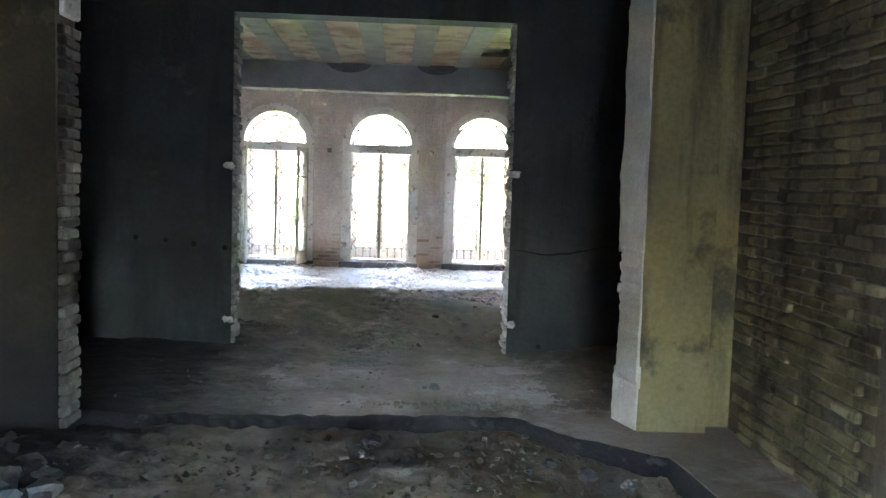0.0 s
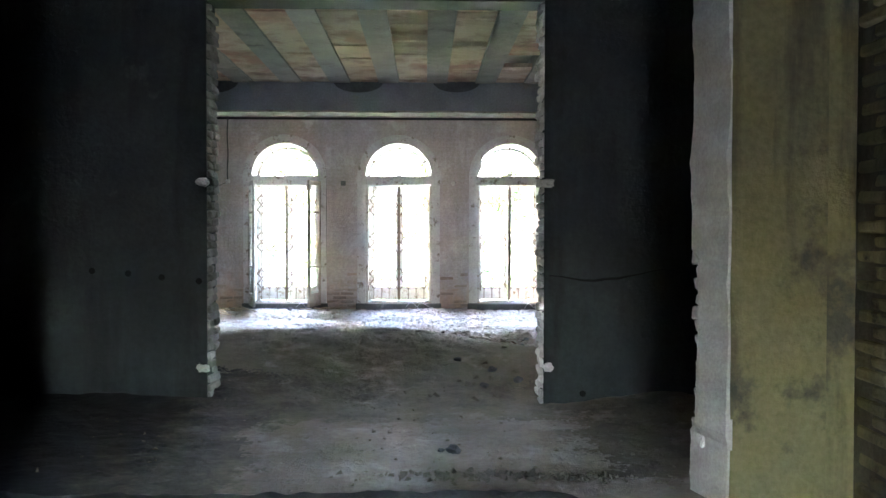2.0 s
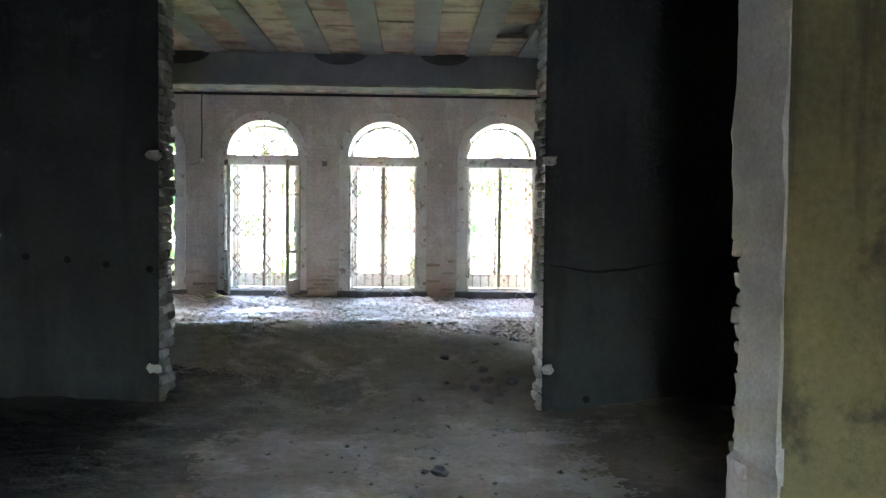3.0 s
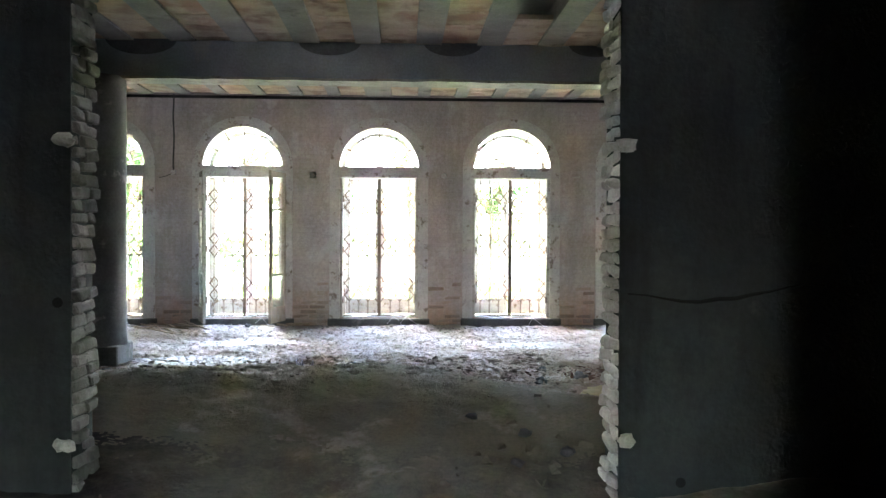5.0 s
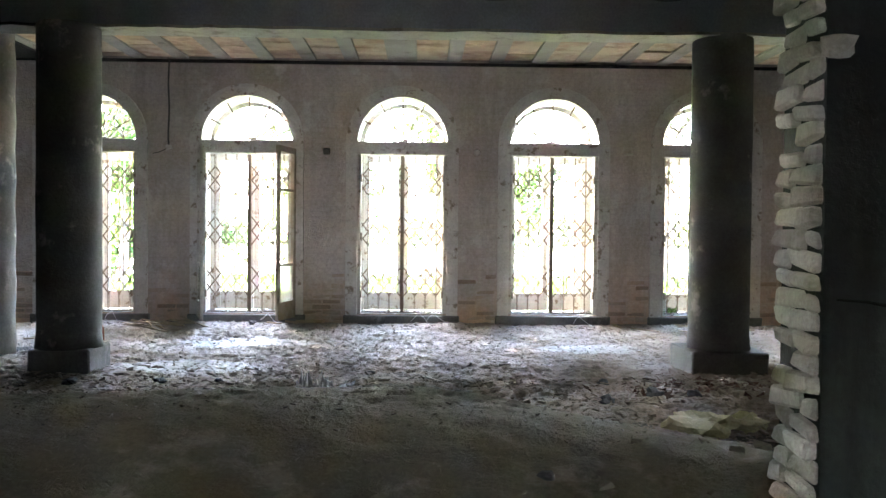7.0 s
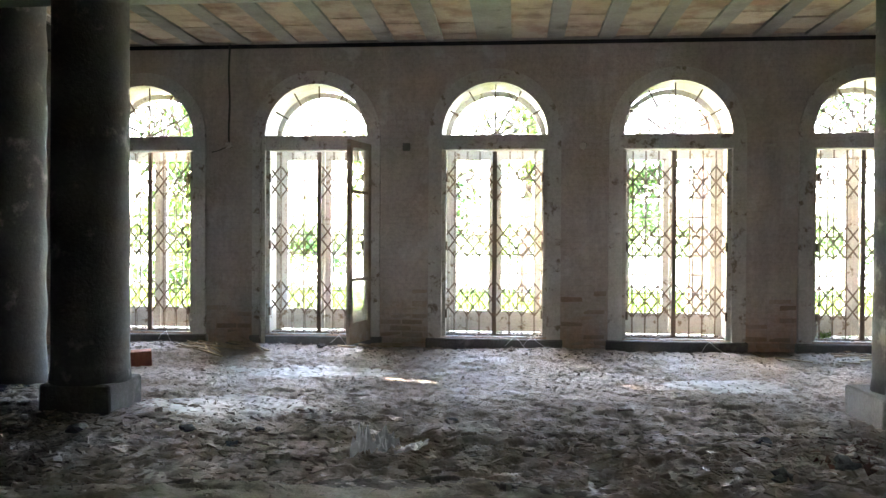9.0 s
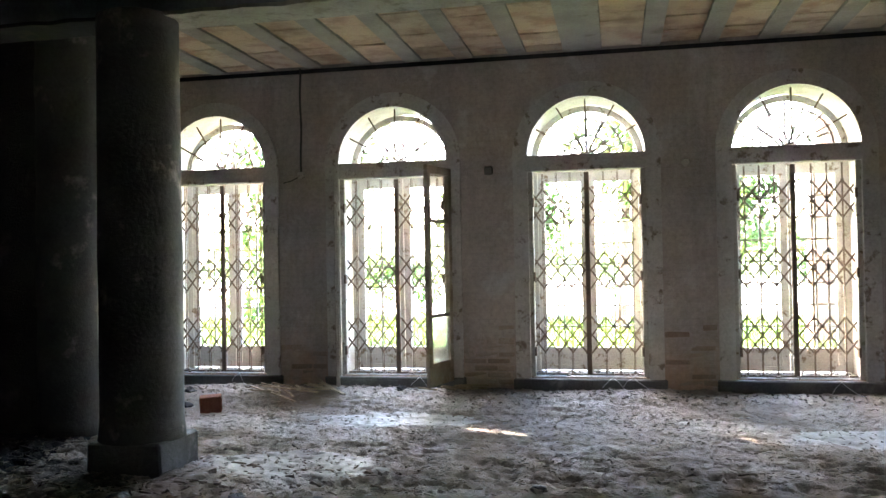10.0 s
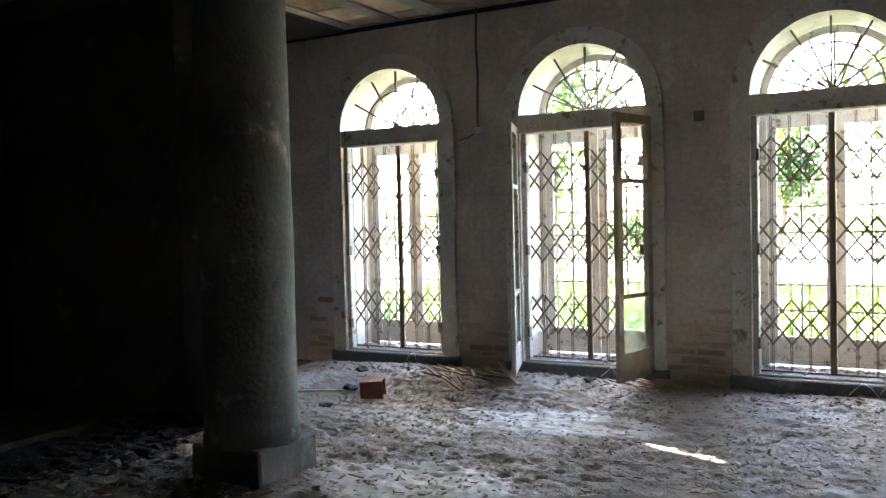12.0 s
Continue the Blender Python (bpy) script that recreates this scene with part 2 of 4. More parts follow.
def bar(bm, a, b, w, d):
    """A flat bar from a to b in an xz plane: w wide in that plane, d deep along y."""
    a, b = Vector(a), Vector(b)
    u = (b - a).normalized()
    s = Vector((-u.z, 0, u.x)) * w / 2
    k = Vector((0, d / 2, 0))
    v = [bm.verts.new(p + i * s + j * k) for p in (a, b) for i in (-1, 1) for j in (-1, 1)]
    for q in ((0, 1, 3, 2), (4, 6, 7, 5), (0, 4, 5, 1), (2, 3, 7, 6), (0, 2, 6, 4), (1, 5, 7, 3)):
        bm.faces.new([v[i] for i in q])


def tube(bm, pts, radii, sides=8):
    rings = []
    for i, p in enumerate(pts):
        p = Vector(p)
        d = (Vector(pts[min(i + 1, len(pts) - 1)]) - Vector(pts[max(i - 1, 0)])).normalized()
        a = d.orthogonal().normalized()
        b = d.cross(a)
        r = radii[i] if isinstance(radii, (list, tuple)) else radii
        rings.append([bm.verts.new(p + r * (math.cos(t) * a + math.sin(t) * b)) for t in [2 * math.pi * k / sides for k in range(sides)]])
    for q, s in zip(rings, rings[1:]):
        for k in range(sides):
            bm.faces.new((q[k], q[(k + 1) % sides], s[(k + 1) % sides], s[k]))
    bm.faces.new(rings[0][::-1])
    bm.faces.new(rings[-1])


def arc_strip(bm, c, zc, r0, r1, y0, y1, a0=0.0, a1=math.pi, n=28):
    """A solid half ring in the xz plane."""
    rows = []
    for i in range(n + 1):
        a = a0 + (a1 - a0) * i / n
        u, w = math.cos(a), math.sin(a)
        rows.append([bm.verts.new((c + r * u, y, zc + r * w)) for r, y in ((r0, y0), (r1, y0), (r1, y1), (r0, y1))])
    for p, q in zip(rows, rows[1:]):
        for k in range(4):
            bm.faces.new((p[k], p[(k + 1) % 4], q[(k + 1) % 4], q[k]))
    bm.faces.new(rows[0])
    bm.faces.new(rows[-1][::-1])


def lump(r, seed, squash=0.6, sub=2, rough=0.35):
    bm = bmesh.new()
    bmesh.ops.create_icosphere(bm, subdivisions=sub, radius=r)
    for v in bm.verts:
        v.co *= 1 + rough * noise.noise(v.co / r * 1.3 + Vector((seed * 3.1, seed, 0)))
        v.co.z *= squash
    return bm


# ---- plan ----
YF, WALL, CEIL = 14.4, 0.55, 3.66
CENTRES = (-4.26, -2.13, 0.0, 2.10, 4.23)
HALF, SILL, DOOR_TOP, FAN = 0.63, 0.18, 2.38, 2.55
XL, XR = -7.2, 7.4


def smooth(a, b, x):
    t = min(max((x - a) / (b - a), 0), 1)
    return t * t * (3 - 2 * t)


def ground(x, y):
    """Height of the indoor ground: dusty slab, earth mound past the inner wall, rubble toward the facade."""
    ridge = 7.25 - 0.12 * max(x, 0) ** 2 * 2.2 - 0.12 * max(-x, 0)
    top = 0.46 - 0.04 * smooth(-0.4, -1.6, x) - 0.16 * smooth(0.3, 1.7, x) - 0.32 * smooth(1.6, 3.4, x) - 0.35 * smooth(-2.2, -4.5, x)
    near = 1.0 + 0.25 * smooth(0, -1.5, x) - 0.25 * smooth(0.3, 1.6, x)
    d = (y - ridge) / (near if y < ridge else 0.85)
    h = max(top, 0) * math.exp(-d * d / 1.4)
    base = 0.12 - 0.14 * smooth(5.4, 8.5, y) - 0.02 * smooth(9, 12, y) + 0.09 * smooth(13.2, 14.3, y)
    flat = smooth(3.0, 3.5, y) * (1 - 0.85 * math.exp(-((x + 2.2) ** 2 + (y - 11.0) ** 2) / 0.5))
    lumps = 0.5 + 0.5 * noise.noise((x * 0.7, y * 0.7, 2.0))
    rough_zone = (0.4 * smooth(6.75, 7.15, y) + 0.6 * smooth(7.2, 7.7, y)) * (1 - 0.8 * smooth(10.6, 12.6, y))
    amp = (0.019 + 0.024 * rough_zone * (0.5 + lumps)) * flat + 0.004
    n1 = noise.noise((x * 3.0, y * 3.6, 0.3)) * 0.7 + noise.noise((x * 8.0, y * 9.0, 4.0)) * 0.5 + noise.noise((x * 21.0, y * 25.0, 8.0)) * 0.22
    dent = 0.0
    if rough_zone > 0 and abs(x) < 4.6:
        q = Vector((x * 7.0 + 0.9 * noise.noise((x * 2.0, y * 2.0, 5.0)), y * 8.2 + 0.7 * noise.noise((x * 4.0, y * 4.0, 9.0)), 0.0))
        near_pt = noise.voronoi(q)[0]
        deep = 0.6 + 0.9 * noise.noise((x * 1.9, y * 1.9, 12.0))
        dent = (0.095 * max(deep, 0) * smooth(0.46, 0.22, near_pt[0]) - 0.014) * rough_zone * (0.45 + lumps)
    return base + h + 0.03 * noise.noise((x * 0.9, y * 0.9, 0)) + amp * n1 - dent * flat


def edge_y(x):
    """Broken front edge of the slab."""
    if x > 2.67:
        return 2.7
    e = 2.95 - smooth(1.15, 1.6, x) * 0.55 - smooth(1.6, 2.1, x) * 0.35 - smooth(2.05, 2.3, x) * 5.6
    return e + 0.06 * noise.noise((x * 3.1, 7.0, 0)) + 0.045 * noise.noise((x * 11.0, 3.0, 0))


def sheet(name, nx, ny, where, material, label):
    verts, faces = [], []
    for i in range(nx + 1):
        for j in range(ny + 1):
            verts.append(where(i / nx, j / ny))
    for i in range(nx):
        for j in range(ny):
            a = i * (ny + 1) + j
            faces.append((a, a + ny + 1, a + ny + 2, a + 1))
    me = bpy.data.meshes.new(name)
    me.from_pydata(verts, [], faces)
    me.materials.append(M[material])
    for p in me.polygons:
        p.use_smooth = True
    return tagged(new(name, me), label, "floor", kind="structure")


def slab_point(u, v):
    x = -5.2 + 10.6 * u
    e = edge_y(x)
    if v < 0.001:
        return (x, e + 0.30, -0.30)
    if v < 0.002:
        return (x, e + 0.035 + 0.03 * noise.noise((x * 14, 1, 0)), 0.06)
    q = max(v - 0.0029, 0) / 0.9971
    y = e + (3.3 - e) * q / 0.09 if q < 0.09 else 3.3 + (YF + 0.05 - 3.3) * (q - 0.09) / 0.91
    rim = 0.012 * smooth(0.1, 0.0, y - e)
    return (x, y, ground(x, y) - rim * (0.5 + noise.noise((x * 6, y * 6, 0))))


floor = sheet("floor", 540, 700, slab_point, "earth", "dusty earth and crumbled plaster over a concrete floor, heaped into a mound")
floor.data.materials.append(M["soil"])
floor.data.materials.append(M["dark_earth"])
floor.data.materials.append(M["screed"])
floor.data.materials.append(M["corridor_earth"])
floor.data.materials.append(M["ground_shade"])
PATCHES = ((-2.05, 11.15, 0.75, 0.5), (-1.75, 12.95, 0.95, 0.45), (2.3, 12.6, 0.8, 0.4))
for p in floor.data.polygons:
    cx, cy, cz = p.center
    fuzz = 0.35 * noise.noise((cx * 1.6, cy * 1.6, 4)) + 0.16 * noise.noise((cx * 8, cy * 8, 1)) + 0.08 * noise.noise((cx * 31, cy * 31, 1))
    fuzz += random.uniform(-0.07, 0.07)
    # Pool of window light painted in: middle stays pale, sides and doorway darker.
    if cy < 5.9 and (0.45 - cx > 1.0 + fuzz or (cx > 1.45 + fuzz and cy > 3.2) or cy > 4.75 + 1.2 * fuzz or cz < 0.06):
        p.material_index = 4
    if cy > 10 and min(math.hypot((cx - px) / rx, (cy - py) / ry) for px, py, rx, ry in PATCHES) < 0.85 + fuzz:
        p.material_index = 3
    # The shadow under the slab lip is painted on its edge faces.
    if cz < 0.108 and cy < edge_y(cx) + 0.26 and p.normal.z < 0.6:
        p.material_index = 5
    # Unlit left end of the hall: its shade is put into the floor colour.
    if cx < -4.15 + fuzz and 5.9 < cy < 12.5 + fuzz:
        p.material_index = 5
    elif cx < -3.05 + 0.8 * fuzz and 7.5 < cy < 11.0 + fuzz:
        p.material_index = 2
    if 7.3 < cy < 8.2 + 0.6 * noise.noise((cx * 0.8, cy * 0.8, 6)) + 0.5 * noise.noise((cx * 5, cy * 5, 2)) + fuzz and p.material_index == 0:
        p.material_index = 2
    if 5.75 + fuzz < cy < 7.4 + 0.3 * fuzz and cz > 0.10 + 0.05 * noise.noise((cx * 2.5, cy * 2.5, 0)) + 0.05 * noise.noise((cx * 11, cy * 11, 0)) + 0.05 * smooth(7.2, 8.0, cy):
        p.material_index = 1


def entry_point(u, v):
    x, y = -3.4 + 6.2 * u, -5.2 + 8.3 * v
    pile = 0.16 * math.exp(-((x + 1.95) ** 2 / 0.25 + (y - 1.85) ** 2 / 0.5))
    pit = 0.13 * math.exp(-((x - 1.65) ** 2 / 0.12 + (y - 2.0) ** 2 / 0.10)) + 0.10 * math.exp(-((x - 2.0) ** 2 / 0.08 + (y - 1.5) ** 2 / 0.25))
    trench = 0.015 * math.exp(-((y - edge_y(x)) / 0.16) ** 2)
    n1 = noise.noise((x * 2.2, y * 2.2, 9)) * 0.045 + noise.noise((x * 7, y * 7, 5)) * 0.035 + abs(noise.noise((x * 17, y * 17, 5))) * 0.026
    return (x, y, 0.0 + pile + n1 - pit - trench)


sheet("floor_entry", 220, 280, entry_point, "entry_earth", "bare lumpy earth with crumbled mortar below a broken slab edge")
# Side floors are coloured dark to paint in the unlit corners.
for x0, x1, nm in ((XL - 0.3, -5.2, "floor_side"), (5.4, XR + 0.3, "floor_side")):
    tagged(part(nm, one_box(x0, x1, 2.6, YF + 0.1, -0.1, 0.0), "dark_earth"), "flat dusty earth floor with the corner's shade put into its colour", "floor", kind="structure")


# ---- walls ----
def wall(name, boxes, material, label):
    bm = bmesh.new()
    for b in boxes:
        box(bm, *b)
    return tagged(part(name, bm, material), label, "wall", kind="structure")


def facade():
    w = root("wall_facade", 0, 0, 0, "limewashed plaster wall with five arched openings and bare brick near its foot", "wall", kind="structure")
    y0, y1, top = YF, YF + WALL, 7.6
    xs = [XL - 0.3] + [e for c in CENTRES for e in (c - HALF, c + HALF)] + [XR + 0.3]
    for a, b in zip(xs[::2], xs[1::2]):
        part("pier", one_box(a, b, y0, y1, -0.3, top), "facade", w)
    for c in CENTRES:
        part("sill_wall", one_box(c - HALF, c + HALF, y0 + 0.003, y1, -0.3, SILL - 0.004), "facade", w)
        bm = bmesh.new()
        rows = []
        for i in range(29):
            a = math.pi * i / 28
            x, z = c - HALF * math.cos(a), FAN + 0.65 * math.sin(a)
            rows.append([bm.verts.new(p) for p in ((x, y0, z), (x, y0, top), (x, y1, top), (x, y1, z))])
        for p, q in zip(rows, rows[1:]):
            for k in range(4):
                bm.faces.new((p[k], p[(k + 1) % 4], q[(k + 1) % 4], q[k]))
        part("arch_head", bm, "facade", w)
    return w


facade()
wall("wall_inner", [(XL, -1.21, 5.165, 5.445, -0.2, CEIL), (1.44, XR, 5.165, 5.445, -0.2, CEIL), (-1.21, 1.44, 5.165, 5.445, 3.30, CEIL)], "dark_paint",
     "sooty slate-blue painted wall with a wide rough doorway")
wall("wall_entry", [(1.99, 2.46, 2.60, 2.92, -0.2, CEIL), (-1.80, 1.99, 2.60, 2.92, 3.42, CEIL)], "yellow",
     "stained ochre painted wall with a wide broken opening")
wall("wall_entry_dark", [(-3.2, -1.82, 2.60, 2.92, -0.2, CEIL)], "shade_ochre", "ochre wall beside the opening, shade put into its colour")
wall("wall_corner", [(2.46, 2.72, 2.76, 2.92, -0.2, CEIL)], "yellow", "narrow set-back strip of ochre wall in the corner")
wall("wall_side", [(2.68, 2.9, -5.2, 2.755, -0.2, CEIL)], "wash_mortar", "side wall of rough ochre-washed brick with open joints")
wall("wall_entry_left", [(-3.5, -3.2, -5.2, 2.92, -0.2, CEIL)], "yellow", "stained ochre side wall")
wall("wall_entry_back", [(-3.5, 0.4, -5.5, -5.2, -0.2, CEIL), (0.95, 2.9, -5.5, -5.2, -0.2, CEIL), (0.4, 0.95, -5.5, -5.2, 1.85, CEIL)], "yellow", "ochre back wall with an open doorway")
# Left end wall: darkness of the unlit end is painted on.
wall("wall_left", [(XL - 0.3, XL, 2.6, YF, -0.2, CEIL + 0.45)], "shade_black", "end wall with the hall's darkness put into its colour")
wall("wall_right", [(XR, XR + 0.3, 2.6, YF, -0.2, CEIL + 0.45)], "concrete", "grimy grey plastered end wall")
# Unseen skin, added to control how much light bounces back into the hall.
wall("wall_inner_back", [(XL, -1.32, 5.447, 5.475, -0.2, CEIL), (1.54, XR, 5.447, 5.475, -0.2, CEIL), (-1.32, 1.54, 5.447, 5.475, 3.40, CEIL)], "dark_paint",
     "unseen slate skin on the hall side of the inner wall, added to set bounce light")
wall("wall_corridor", [(XL - 0.3, -3.5, 2.6, 2.92, -0.2, CEIL + 0.45), (2.72, XR + 0.3, 2.64, 2.92, -0.2, CEIL + 0.45)], "dark_paint", "dark corridor wall")
wall("wall_cross", [(XL, -4.50, 11.95, 12.25, -0.2, CEIL - 0.032)], "concrete", "grimy grey cross wall in deep shadow, ending in a round pillar")
# Added strip: paints the shadow gap between facade and ceiling.
wall("wall_plate", [(XL, XR, YF - 0.016, YF + 0.02, 3.605, 3.65)], "shade_black", "black strip standing in for the shadow gap along the top of the wall")


# ---- ceiling ----
def ceiling():
    bm = bmesh.new()
    box(bm, XL - 0.3, XR + 0.3, -5.5, 5.4, CEIL, CEIL + 0.2)
    box(bm, XL - 0.3, XR + 0.3, 5.36, YF + 0.1, CEIL + 0.2, CEIL + 0.4)
    # Slab below the tiles, coloured black to paint the hall end dark.
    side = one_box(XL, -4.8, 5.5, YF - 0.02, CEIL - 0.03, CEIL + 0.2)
    tagged(part("ceiling_side", side, "shade_black"), "plaster ceiling with shade put into its colour in the dark end of the hall", "ceiling", kind="structure")
    tagged(part("ceiling_slab", bm, "joist"), "grey concrete slab over the rooms", "ceiling", kind="structure")
    bm = bmesh.new()
    tiles = bmesh.new()
    front = [-0.03 + 0.70 * i for i in range(-10, 11)]
    back = [-0.01] + [q * (0.70 + 0.58 * i) for i in range(12) for q in (-1, 1)]
    for y0, y1, xs, half in ((5.445, 10.82, front, 0.145), (11.14, YF - 0.02, sorted(back), 0.095)):
        for xa, xb in zip(xs, xs[1:]):
            wa, wb = [0.2 if half < 0.1 and abs(q + 0.01) < 0.01 else half for q in (xa, xb)]
            box(bm, xa - wa, xa + wa, y0, y1, CEIL - 0.004, CEIL + 0.195)
            y = y0 + 0.01
            while y < y1 - 0.05:
                t = min(random.choice((0.25, 0.25, 0.5)), y1 - y)
                hole = (1.4 < (xa + xb) / 2 < 2.1 and (8.9 < y < 9.25 or 9.4 < y < 9.62)) or (3.2 < (xa + xb) / 2 < 3.8 and 12.9 < y < 13.4)
                if not hole:
                    dz = random.uniform(0.0, 0.012)
                    box(tiles, xa + wa + 0.004, xb - wb - 0.004, y, y + t - 0.007, CEIL + 0.012 + dz, CEIL + 0.07, jit=0.004)
                y += t
    tagged(part("ceiling", bm, "joist"), "grey concrete joists of a derelict ceiling", "ceiling", kind="structure")
    tagged(part("ceiling_tiles", tiles, "tile"), "stained terracotta tiles between joists, a few fallen out", "ceiling", kind="structure")


ceiling()


def beam():
    b = root("beam", 0, 11.0, 3.45, "sooty grey concrete beam with a pale flaking underside", "beam", kind="structure")
    b.location = (0, 0, 0)
    bm = bmesh.new()
    box(bm, XL, XR, 10.80, 11.15, 3.245, CEIL + 0.01, bevel=0.012)
    part("beam_body", bm, "beam", b)
    # Left of the column the underside carries painted shade.
    for xa, xb, n, material, label in ((XL, -3.3, 26, "shade_black", "plaster underside with shade put into its colour"), (-3.3, XR, 70, "soffit", "pale flaking plaster underside")):
        bm = bmesh.new()
        rows = []
        for i in range(n + 1):
            x = xa + (xb - xa) * i / n
            j = [random.uniform(-0.008, 0.008) for _ in range(3)]
            rows.append([bm.verts.new(p) for p in ((x, 10.792 + j[0], 3.23 + j[1]), (x, 11.158 + j[2], 3.23), (x, 11.158, 3.262), (x, 10.792, 3.258 + j[1]))])
        for p, q in zip(rows, rows[1:]):
            for k in range(4):
                bm.faces.new((p[k], p[(k + 1) % 4], q[(k + 1) % 4], q[k]))
        part("underside", bm, material, b, label)
    for x, w in ((-0.47, 0.36), (0.95, 0.34), (-2.6, 0.4), (2.6, 0.3)):
        bm = bmesh.new()
        arc_strip(bm, x, CEIL + 0.02, 0.02, w, 10.794, 10.81, math.pi, 2 * math.pi, 14)
        for v in bm.verts:
            v.co.z = CEIL + 0.02 + (v.co.z - CEIL - 0.02) * 0.45
        part("stain_patch", bm, "beam_dark", b, "dark half-round patch")


beam()


def column(x, y, foot):
    c = root("column", x, y, 0, "round grey plastered column with peeling patches on a square concrete plinth", "column", "columns under the beam")
    bm = bmesh.new()
    pts = [(0, 0, z) for z in np.linspace(0.19, 3.25, 24)]
    tube(bm, pts, [0.294 + (0.012 if i == 0 else 0) - 0.004 * i / 23 for i in range(24)], 40)
    for v in bm.verts:
        v.co.x += 0.006 * noise.noise(v.co * 2)
        v.co.y += 0.006 * noise.noise(v.co * 2 + Vector((5, 0, 0)))
    part("shaft", bm, "column", c, smooth=True)
    part("plinth", one_box(-foot, foot, -foot + 0.03, foot, -0.15, 0.195, bevel=0.015, jit=0.006), "concrete", c, "chipped square concrete plinth")
    return c


def far_pillar(x, y):
    c = root("pillar", x, y, 0, "round flaking pillar in the shadow behind the column", "pillar")
    bm = bmesh.new()
    tube(bm, [(0, 0, z) for z in np.linspace(-0.1, CEIL + 0.005, 24)], [0.30 + 0.008 * math.sin(i * 1.7) for i in range(24)], 32)
    part("shaft", bm, "column", c, smooth=True)


far_pillar(-4.50, 12.08)
column(-3.10, 10.90, 0.29)
column(3.24, 11.05, 0.37)


# ---- windows ----
def shared(name, me, parent, x, y, z):
    ob = new(name, me)
    ob.parent = parent
    ob.location = (x, y, z)
    return ob


def mesh_of(bm, name, material):
    ob = part(name, bm, material)
    me = ob.data
    bpy.data.objects.remove(ob)
    return me


PITCH, ROW = 0.149, 0.19
bm = bmesh.new()
bar(bm, (0, -0.018, 0), (PITCH, -0.018, ROW), 0.019, 0.006)
FLAT_UP = mesh_of(bm, "lattice_flat", "iron")
bm = bmesh.new()
bar(bm, (0, 0.018, ROW), (PITCH, 0.018, 0), 0.019, 0.006)
FLAT_DOWN = mesh_of(bm, "lattice_flat", "iron")
bm = bmesh.new()
tube(bm, [(0, -0.026, 0), (0, 0.026, 0)], 0.011, 6)
RIVET = mesh_of(bm, "rivet", "iron")
bm = bmesh.new()
bar(bm, (-0.006, -0.008, SILL + 0.01), (-0.006, -0.008, DOOR_TOP - 0.005), 0.007, 0.014)
bar(bm, (0.006, 0.008, SILL + 0.01), (0.006, 0.008, DOOR_TOP - 0.005), 0.007, 0.014)
UPRIGHT = mesh_of(bm, "upright", "iron")


def gate(parent, c):
    """A collapsible lattice gate: uprights with two rows of crossed flats in three bands, closing on a central post."""
    y = YF + 0.16
    z0, z1 = SILL + 0.01, DOOR_TOP - 0.005
    g = new("lattice_gate")
    g.parent = parent
    tagged(g, "rusty iron folding lattice gate, drawn shut")
    part("meeting_post", one_box(c - 0.026, c + 0.026, y - 0.02, y + 0.02, z0, z1, bevel=0.004), "iron", g)
    for s in (-1, 1):
        for k in range(1, 5):
            shared("upright", UPRIGHT, g, c + s * (0.03 + PITCH * k), y, 0)
        for zb in (0.42, 1.12, 1.82):
            for k in range(5):
                x = c + s * (0.03 + PITCH * k)
                for r in range(3):
                    shared("rivet", RIVET, g, x, y, zb + ROW * r)
                if k < 4:
                    for r in range(2):
                        shared("lattice_flat", FLAT_UP, g, min(x, x + s * PITCH), y, zb + ROW * r)
                        shared("lattice_flat", FLAT_DOWN, g, min(x, x + s * PITCH), y, zb + ROW * r)
    part("rail", one_box(c - HALF, c + HALF, y - 0.02, y + 0.02, SILL, SILL + 0.014), "iron", g)


def outer_leaf(parent, x0, x1, y):
    """A fixed outer glazed leaf with a solid foot panel and thin glazing bars."""
    lf = new("outer_leaf")
    lf.parent = parent
    st, z0, z1 = 0.075, SILL + 0.015, DOOR_TOP + 0.02
    bm = bmesh.new()
    box(bm, x0, x0 + st, y - 0.022, y + 0.022, z0, z1)
    box(bm, x1 - st, x1, y - 0.022, y + 0.022, z0, z1)
    box(bm, x0 + st, x1 - st, y - 0.02, y + 0.02, z1 - 0.10, z1)
    box(bm, x0 + st, x1 - st, y - 0.02, y + 0.02, z0, z0 + 0.05)
    box(bm, x0 + st, x1 - st, y - 0.02, y + 0.02, z0 + 0.19, z0 + 0.25)
    part("leaf_frame", bm, "wood_white", lf)
    part("foot_panel", one_box(x0 + st, x1 - st, y - 0.008, y + 0.008, z0 + 0.05, z0 + 0.19), "wood_white", lf)
    xm = (x0 + x1) / 2
    bm = bmesh.new()
    bar(bm, (xm, y, z0 + 0.25), (xm, y, z1 - 0.10), 0.017, 0.025)
    part("glazing_bar", bm, "bar_wood", lf)
    for k in range(1, 8):
        z = z0 + 0.25 + (z1 - 0.35 - z0) * k / 8
        bm = bmesh.new()
        bar(bm, (x0 + st, y, z), (x1 - st, y, z), 0.017, 0.025)
        part("glazing_bar", bm, "bar_wood", lf)


